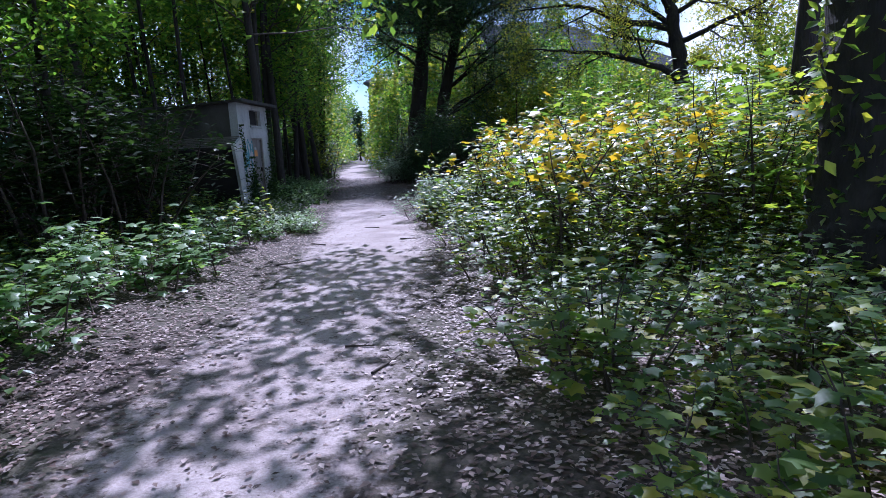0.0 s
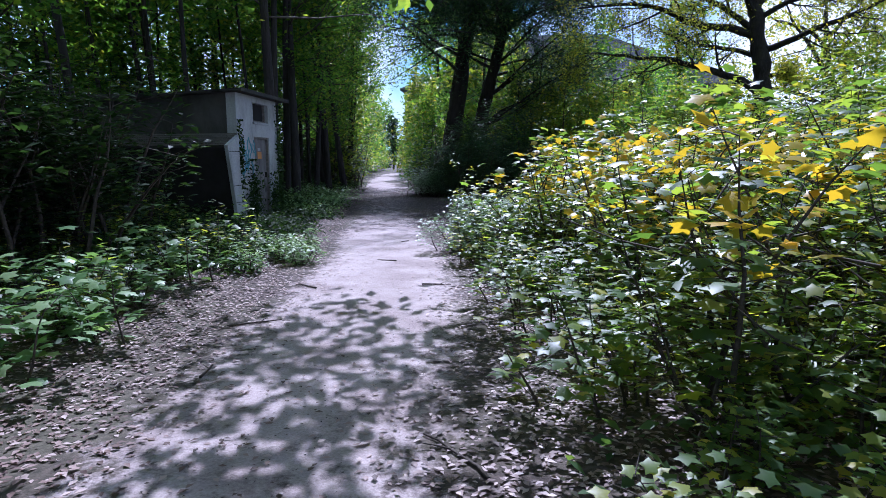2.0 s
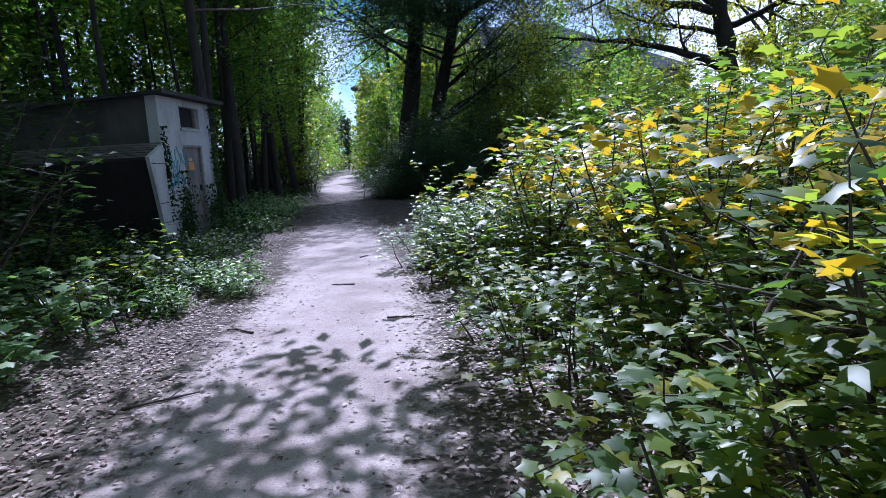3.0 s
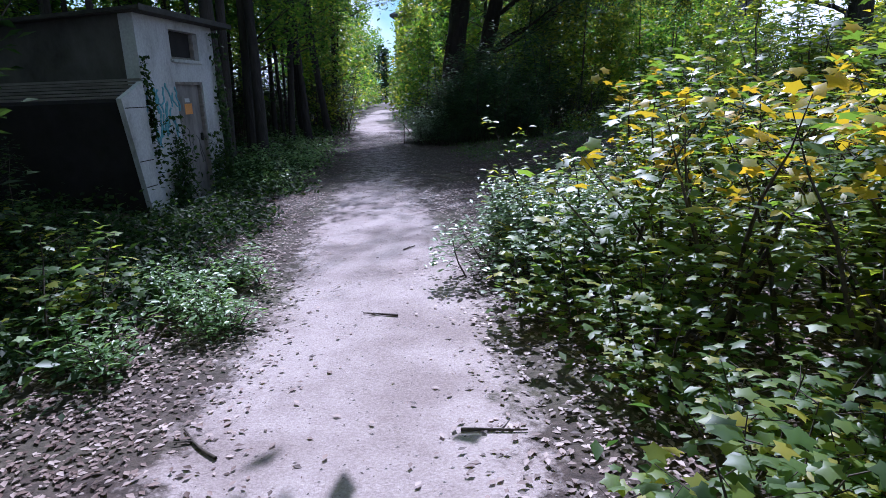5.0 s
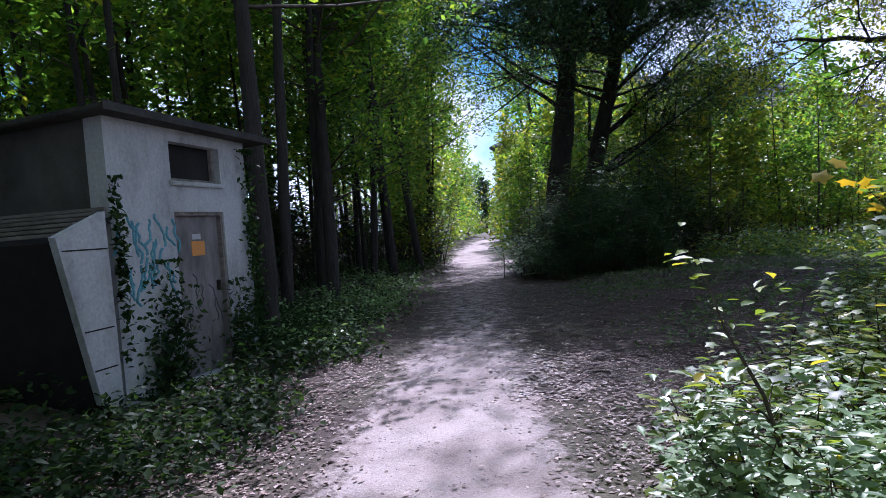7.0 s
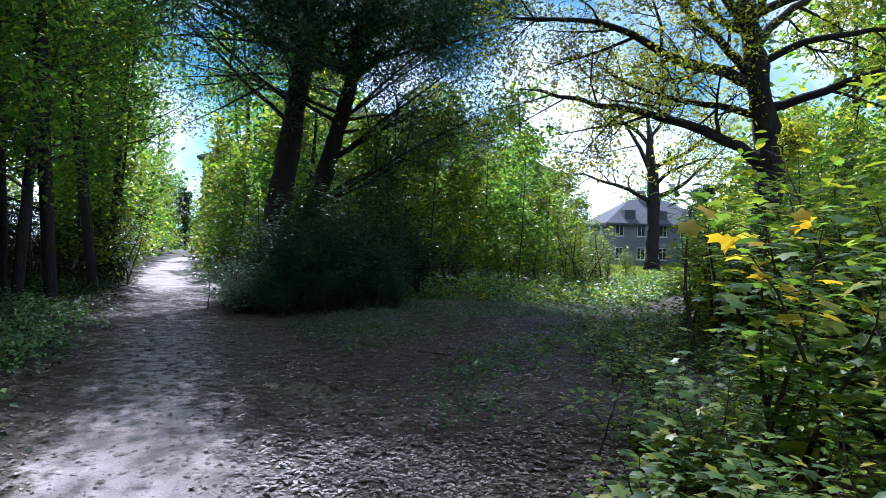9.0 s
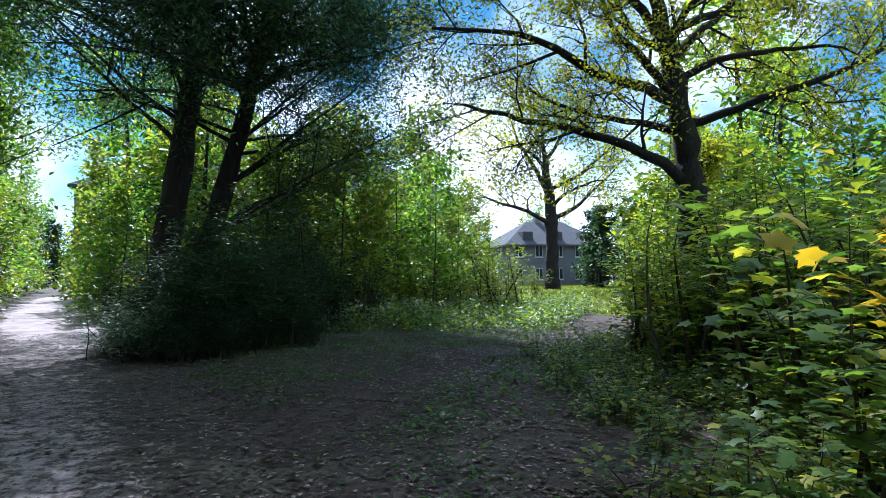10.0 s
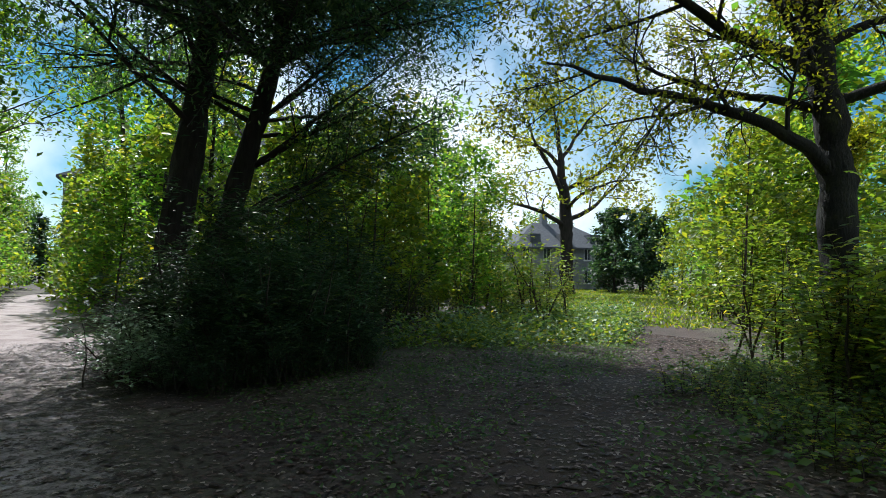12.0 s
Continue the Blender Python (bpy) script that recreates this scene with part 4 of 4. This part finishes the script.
# ---- houses beyond the trees ----
def house(name, lx, ly, eave, ridge, rows, cols, base=0.0, dormers=0, hip=4.5):
    h = new(name)
    part("wall", box((0, 0, base), (lx, ly, eave)), M["house"], h)
    o = 0.5
    v = [(-o, -o, eave), (lx + o, -o, eave), (lx + o, ly + o, eave), (-o, ly + o, eave), (hip, ly / 2, ridge), (lx - hip, ly / 2, ridge), (-o, -o, eave - 0.25), (lx + o, -o, eave - 0.25), (lx + o, ly + o, eave - 0.25), (-o, ly + o, eave - 0.25)]
    f = [(0, 1, 5, 4), (1, 2, 5), (2, 3, 4, 5), (3, 0, 4), (6, 7, 1, 0), (7, 8, 2, 1), (8, 9, 3, 2), (9, 6, 0, 3), (9, 8, 7, 6)]
    roof = link("roof", v, f, M["slate"], h, "grey slate hipped roof")
    part("chimney", box((lx * 0.4, ly / 2 - 0.4, ridge - 0.6), (lx * 0.4 + 0.8, ly / 2 + 0.4, ridge + 1.2), 0.03), M["house"], roof)
    for d in range(dormers):
        x = lx * (d + 0.7) / (dormers + 0.4)
        part("dormer", box((x - 0.7, 0.4, eave + 0.3), (x + 0.7, ly * 0.3, eave + 1.7), 0.03), M["slate"], roof)
    for r in range(rows):
        z = base + 0.9 + r * 2.9
        for c in range(cols):
            x = lx * (c + 0.5) / cols
            w = part("window", box((x - 0.5, -0.05, z), (x + 0.5, -0.01, z + 1.5)), M["frame_white"], h)
            for side in (-1, 1):
                part("pane", box((x + 0.24 * side - 0.2, -0.07, z + 0.08), (x + 0.24 * side + 0.2, -0.055, z + 1.42)), M["glass"], w)
            part("window_sill", box((x - 0.6, -0.14, z - 0.1), (x + 0.6, -0.06, z)), M["frame_white"], w)
    for r in range(rows):
        z = base + 0.9 + r * 2.9
        for c in range(2):
            y = ly * (c + 0.5) / 2
            w = part("window", box((-0.05, y - 0.5, z), (-0.01, y + 0.5, z + 1.5)), M["frame_white"], h)
            part("pane", box((-0.07, y - 0.42, z + 0.08), (-0.055, y + 0.42, z + 1.42)), M["glass"], w)
    return h


grey = house("grey_house", 14, 10, 5.4, 8.8, 2, 5, dormers=3)
grey.matrix_basis = pose(35.5, 83, -0.3, 0, 0, -8)
tagged(grey, "grey rendered two-storey house with a slate roof", "house")
big = house("big_house", 40, 16, 10.5, 18, 3, 10, hip=15)
big.matrix_basis = pose(-12, 80, -0.3)
tagged(big, "large grey house half hidden behind the trees", "house")

# ---- ground cover ----
rng = np.random.default_rng(23)


def strew(name, count, x0, x1, y0, y1, keep, size, material, label, category, shape=SIMPLE, up=2.0, lift=(0.005, 0.03), droop=None):
    c = np.stack([rng.uniform(x0, x1, count), rng.uniform(y0, y1, count)], 1)
    c = c[keep(c[:, 0], c[:, 1])]
    z = height(c[:, 0], c[:, 1]) + rng.uniform(*lift, len(c))
    ob = leaves(name, np.column_stack([c, z]), size, material, rng, shape, up=up, droop=droop)
    tagged(ob, label, category, kind="stuff")


def litter_ok(x, y):
    d = np.abs(x - path_x(y)) + np.where((x < path_x(y)) & (y > 9), 0.9, 0.0) * np.clip(np.abs(x - path_x(y)) - 1.2, 0, 1)
    return rng.uniform(size=len(x)) < np.interp(d, [0, 0.5, 0.9, 1.3, 2.4, 3.4, 5], [0.012, 0.03, 0.25, 0.85, 1, 0.8, 0.4]) + np.interp(y, [5, 8], [0.09, 0.0])


def junction_ok(x, y):
    return (np.abs(x - side_x(y)) < 2.2) & (y > 17) | ((x > path_x(y) + 0.3) & (x < side_x(y) + 1.5) & (y > 15.5) & (y < 28)) | ((x > path_x(y) + 0.3) & (x < 6.5) & (y > 15) & (y < 22))


strew("dead_leaves", 120000, -5.0, 3.0, -1.5, 17, litter_ok, 0.048, M["litter"], "dry brown fallen leaves along the path edges", "leaf litter")
# Dark litter spreads over the path past y 17.5, partly in place of shade
strew("dead_leaves", 110000, -8, 12, 15, 34, lambda x, y: (np.abs(x - path_x(y)) < 3.2) & (rng.uniform(size=len(x)) < np.interp(np.abs(x - path_x(y) + 0.3), [0.3, 0.75, 1.2], [0.06, 0.35, 0.95]) + np.interp(y, [17.5, 20], [0, 0.35])) | junction_ok(x, y) & (x > path_x(y) + 0.6), 0.066, M["damp_shaded"], "brown fallen leaves at the fork, darkened for wet and shade", "leaf litter")

strew("leaf_crumbs", 34000, -5.0, 2.0, -1.5, 24, lambda x, y: np.abs(x - path_x(y)) < 1.5, 0.019, M["damp_shaded"], "tiny brown crumbs of leaves and bark on the sand", "leaf litter", lift=(0.003, 0.008))


def clumps(count, x0, x1, y0, y1, keep, per, tall, wide):
    """Centres of leaves of many low plants."""
    c = np.stack([rng.uniform(x0, x1, count), rng.uniform(y0, y1, count)], 1)
    c = c[keep(c[:, 0], c[:, 1])]
    p = np.repeat(c, per, 0) + rng.normal(size=(len(c) * per, 2)) * wide
    t = np.repeat(rng.uniform(0.3, 1, len(c)) * tall, per)
    z = height(p[:, 0], p[:, 1]) + 0.02 + t * rng.uniform(0.05, 1, len(p)) * np.exp(-((p - np.repeat(c, per, 0)) ** 2).sum(1) / (2.5 * wide) ** 2)
    return np.column_stack([p, z])


cover = clumps(2500, -12, -2, 1, 40, lambda x, y: (path_x(y) - x > np.interp(y, [8, 12], [2.25, 1.7]) + 0.35 * np.sin(y * 1.7)) & (path_x(y) - x < 6.5) & ~((x < -5.1) & (y > 13.9) & (y < 16.6)), 26, 0.45, 0.2)
# Most cover past y 9.5 takes the shade-darkened leaf
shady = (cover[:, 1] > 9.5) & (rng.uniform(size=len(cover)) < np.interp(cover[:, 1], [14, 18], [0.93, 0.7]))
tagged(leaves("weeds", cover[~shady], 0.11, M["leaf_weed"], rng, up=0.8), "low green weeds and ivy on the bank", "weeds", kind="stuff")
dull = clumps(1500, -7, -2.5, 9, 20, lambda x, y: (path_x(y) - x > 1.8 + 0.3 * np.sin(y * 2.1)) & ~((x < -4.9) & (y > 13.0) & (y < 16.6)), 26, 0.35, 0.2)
tagged(leaves("ground_ivy", np.concatenate([cover[shady], dull]), 0.085, M["leaf_shade"], rng, up=0.8), "green ground ivy near the shed, leaf colour darkened for shade", "ground ivy", kind="stuff")
pale_weeds = clumps(420, -7.5, -3, 16.4, 27, lambda x, y: (path_x(y) - x > 1.45 + 0.25 * np.sin(y * 2.3)) & (path_x(y) - x < 3.4), 26, 0.5, 0.18)
tagged(leaves("path_weeds", pale_weeds, 0.085, M["leaf_fresh"], rng, up=0.8), "pale green weeds along the far path edge", "weeds", kind="stuff")
nettles = clumps(1100, 1, 18, 28.5, 42, lambda x, y: (x < side_x(y) - 1.4) & (x > side_x(y) - 8.5), 48, 1.0, 0.24)
pick = rng.uniform(size=len(nettles))
tagged(leaves("nettles", nettles[pick < 0.4], 0.14, M["leaf_bright"], rng, up=0.7), "sunlit bright green nettles beside the track", "nettles", kind="stuff")
tagged(leaves("nettles", nettles[pick > 0.7], 0.13, M["leaf_fresh"], rng, up=0.9), "pale sunlit nettle leaves beside the track", "nettles", kind="stuff")
tagged(leaves("nettles", nettles[(pick >= 0.4) & (pick <= 0.7)], 0.13, M["leaf_weed"], rng, up=0.5), "dark green nettle leaves beside the track", "nettles", kind="stuff")
shade_weeds = clumps(1700, -2, 9, 17, 31, lambda x, y: (x > path_x(y) + 2.2) & (x < side_x(y) - 0.6) | (x > side_x(y) + 0.9) & (x < side_x(y) + 2.2), 16, 0.14, 0.2)
tagged(leaves("ground_weeds", shade_weeds, 0.06, M["leaf_weed"], rng, up=0.9), "sparse small weeds on the shaded fork", "weeds", kind="stuff")
lawn = np.column_stack([rng.uniform(14, 56, 60000), rng.uniform(33, 82, 60000)])
lawn = lawn[np.abs(lawn[:, 0] - side_x(lawn[:, 1])) < np.interp(lawn[:, 1], [36, 44, 60, 82], [3.0, 5.0, 11.0, 18.0])]
lawn = np.column_stack([lawn, height(lawn[:, 0], lawn[:, 1]) + 0.05])
tagged(leaves("grass", lawn, 0.26, M["leaf_bright"], rng, LONG, up=0.2, droop=(0, 0, 2.5)), "sunlit short grass on the far track", "grass", kind="stuff")
right_cover = clumps(900, 0, 14, -2, 32, lambda x, y: np.where(y < 18.5, x > right_edge(y) + 0.2, (x > side_x(y) + 1.9) & (x < side_x(y) + 7)), 34, 0.5, 0.22)
tagged(leaves("undergrowth", right_cover, 0.1, M["leaf_weed"], rng, up=0.8), "low green undergrowth below the saplings", "undergrowth", kind="stuff")
ivy = []
for count, y, dy, z, dz, top in ((900, 14.72, 0.2, 0.35, 0.45, 1.5), (700, 16.36, 0.09, 0.9, 0.9, 2.75), (260, 14.15, 0.03, 1.5, 0.45, 2.3), (500, 15.95, 0.12, 0.3, 0.35, 1.2)):
    ivy.append(np.column_stack([-5.15 + rng.uniform(0, 0.1, count), rng.normal(y, dy, count), np.clip(np.abs(rng.normal(z, dz, count)) + 0.15, 0, top)]))
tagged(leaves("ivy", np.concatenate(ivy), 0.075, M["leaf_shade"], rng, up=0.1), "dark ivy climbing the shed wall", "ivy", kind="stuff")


# ---- fallen sticks ----
def fallen_stick(x, y, turn, length, seed):
    rng = np.random.default_rng(seed)
    line = limb_line(rng, (0, 0, 0.018), (1, 0, 0), length, 0.011, 0.005, 6, 0.10)
    line[0][:, 2] = 0.018
    stub = limb_line(rng, line[0][3], (0.6, 0.7, 0.05), length * 0.25, 0.006, 0.003, 3, 0.05)
    ob = stem("fallen_stick", [line, stub], M["twig"], None, 5)
    ob.matrix_basis = Matrix.LocRotScale((x, y, float(height(x, y))), Euler((0, 0, radians(turn))), None)
    tagged(ob, "dry fallen stick lying on the sandy path", "stick", "sticks on the path")


for n, (x, y, turn, length) in enumerate([(-1.56, 12.7, 70, 0.2), (-0.5, 3.2, 10, 0.25), (-0.2, 2.6, 70, 0.45), (-1.9, 8.6, 150, 0.4), (-0.7, 8.9, 5, 0.35), (-1.3, 10.6, 170, 0.3),
                                            (0.2, 4.4, 120, 0.6), (-2.2, 6.9, 30, 0.5), (-1.8, 5.6, 95, 0.3), (-1.2, 16.0, 15, 0.4), (0.6, 20.4, 140, 0.6)]):
    fallen_stick(x, y, turn, length, 300 + n)


# ---- heap of dead brushwood in the thicket ----
def brush_pile(x, y, seed):
    rng = np.random.default_rng(seed)
    lines = []
    for _ in range(70):
        a = rng.uniform(0, 2 * math.pi)
        p = (rng.normal() * 0.5, rng.normal() * 0.5, rng.uniform(0.05, 0.9))
        lines.append(limb_line(rng, p, (math.cos(a), math.sin(a), rng.uniform(-0.15, 0.5)), rng.uniform(0.6, 1.4), 0.011, 0.003, 5, 0.16))
    ob = stem("brush_pile", lines, M["twig"], None, 4)
    ob.matrix_basis = Matrix.LocRotScale((x, y, float(height(x, y))), None, None)
    tagged(ob, "heap of dry dead branches in the thicket", "brushwood", kind="stuff")


brush_pile(2.7, 5.6, 401)
brush_pile(3.3, 6.6, 402)
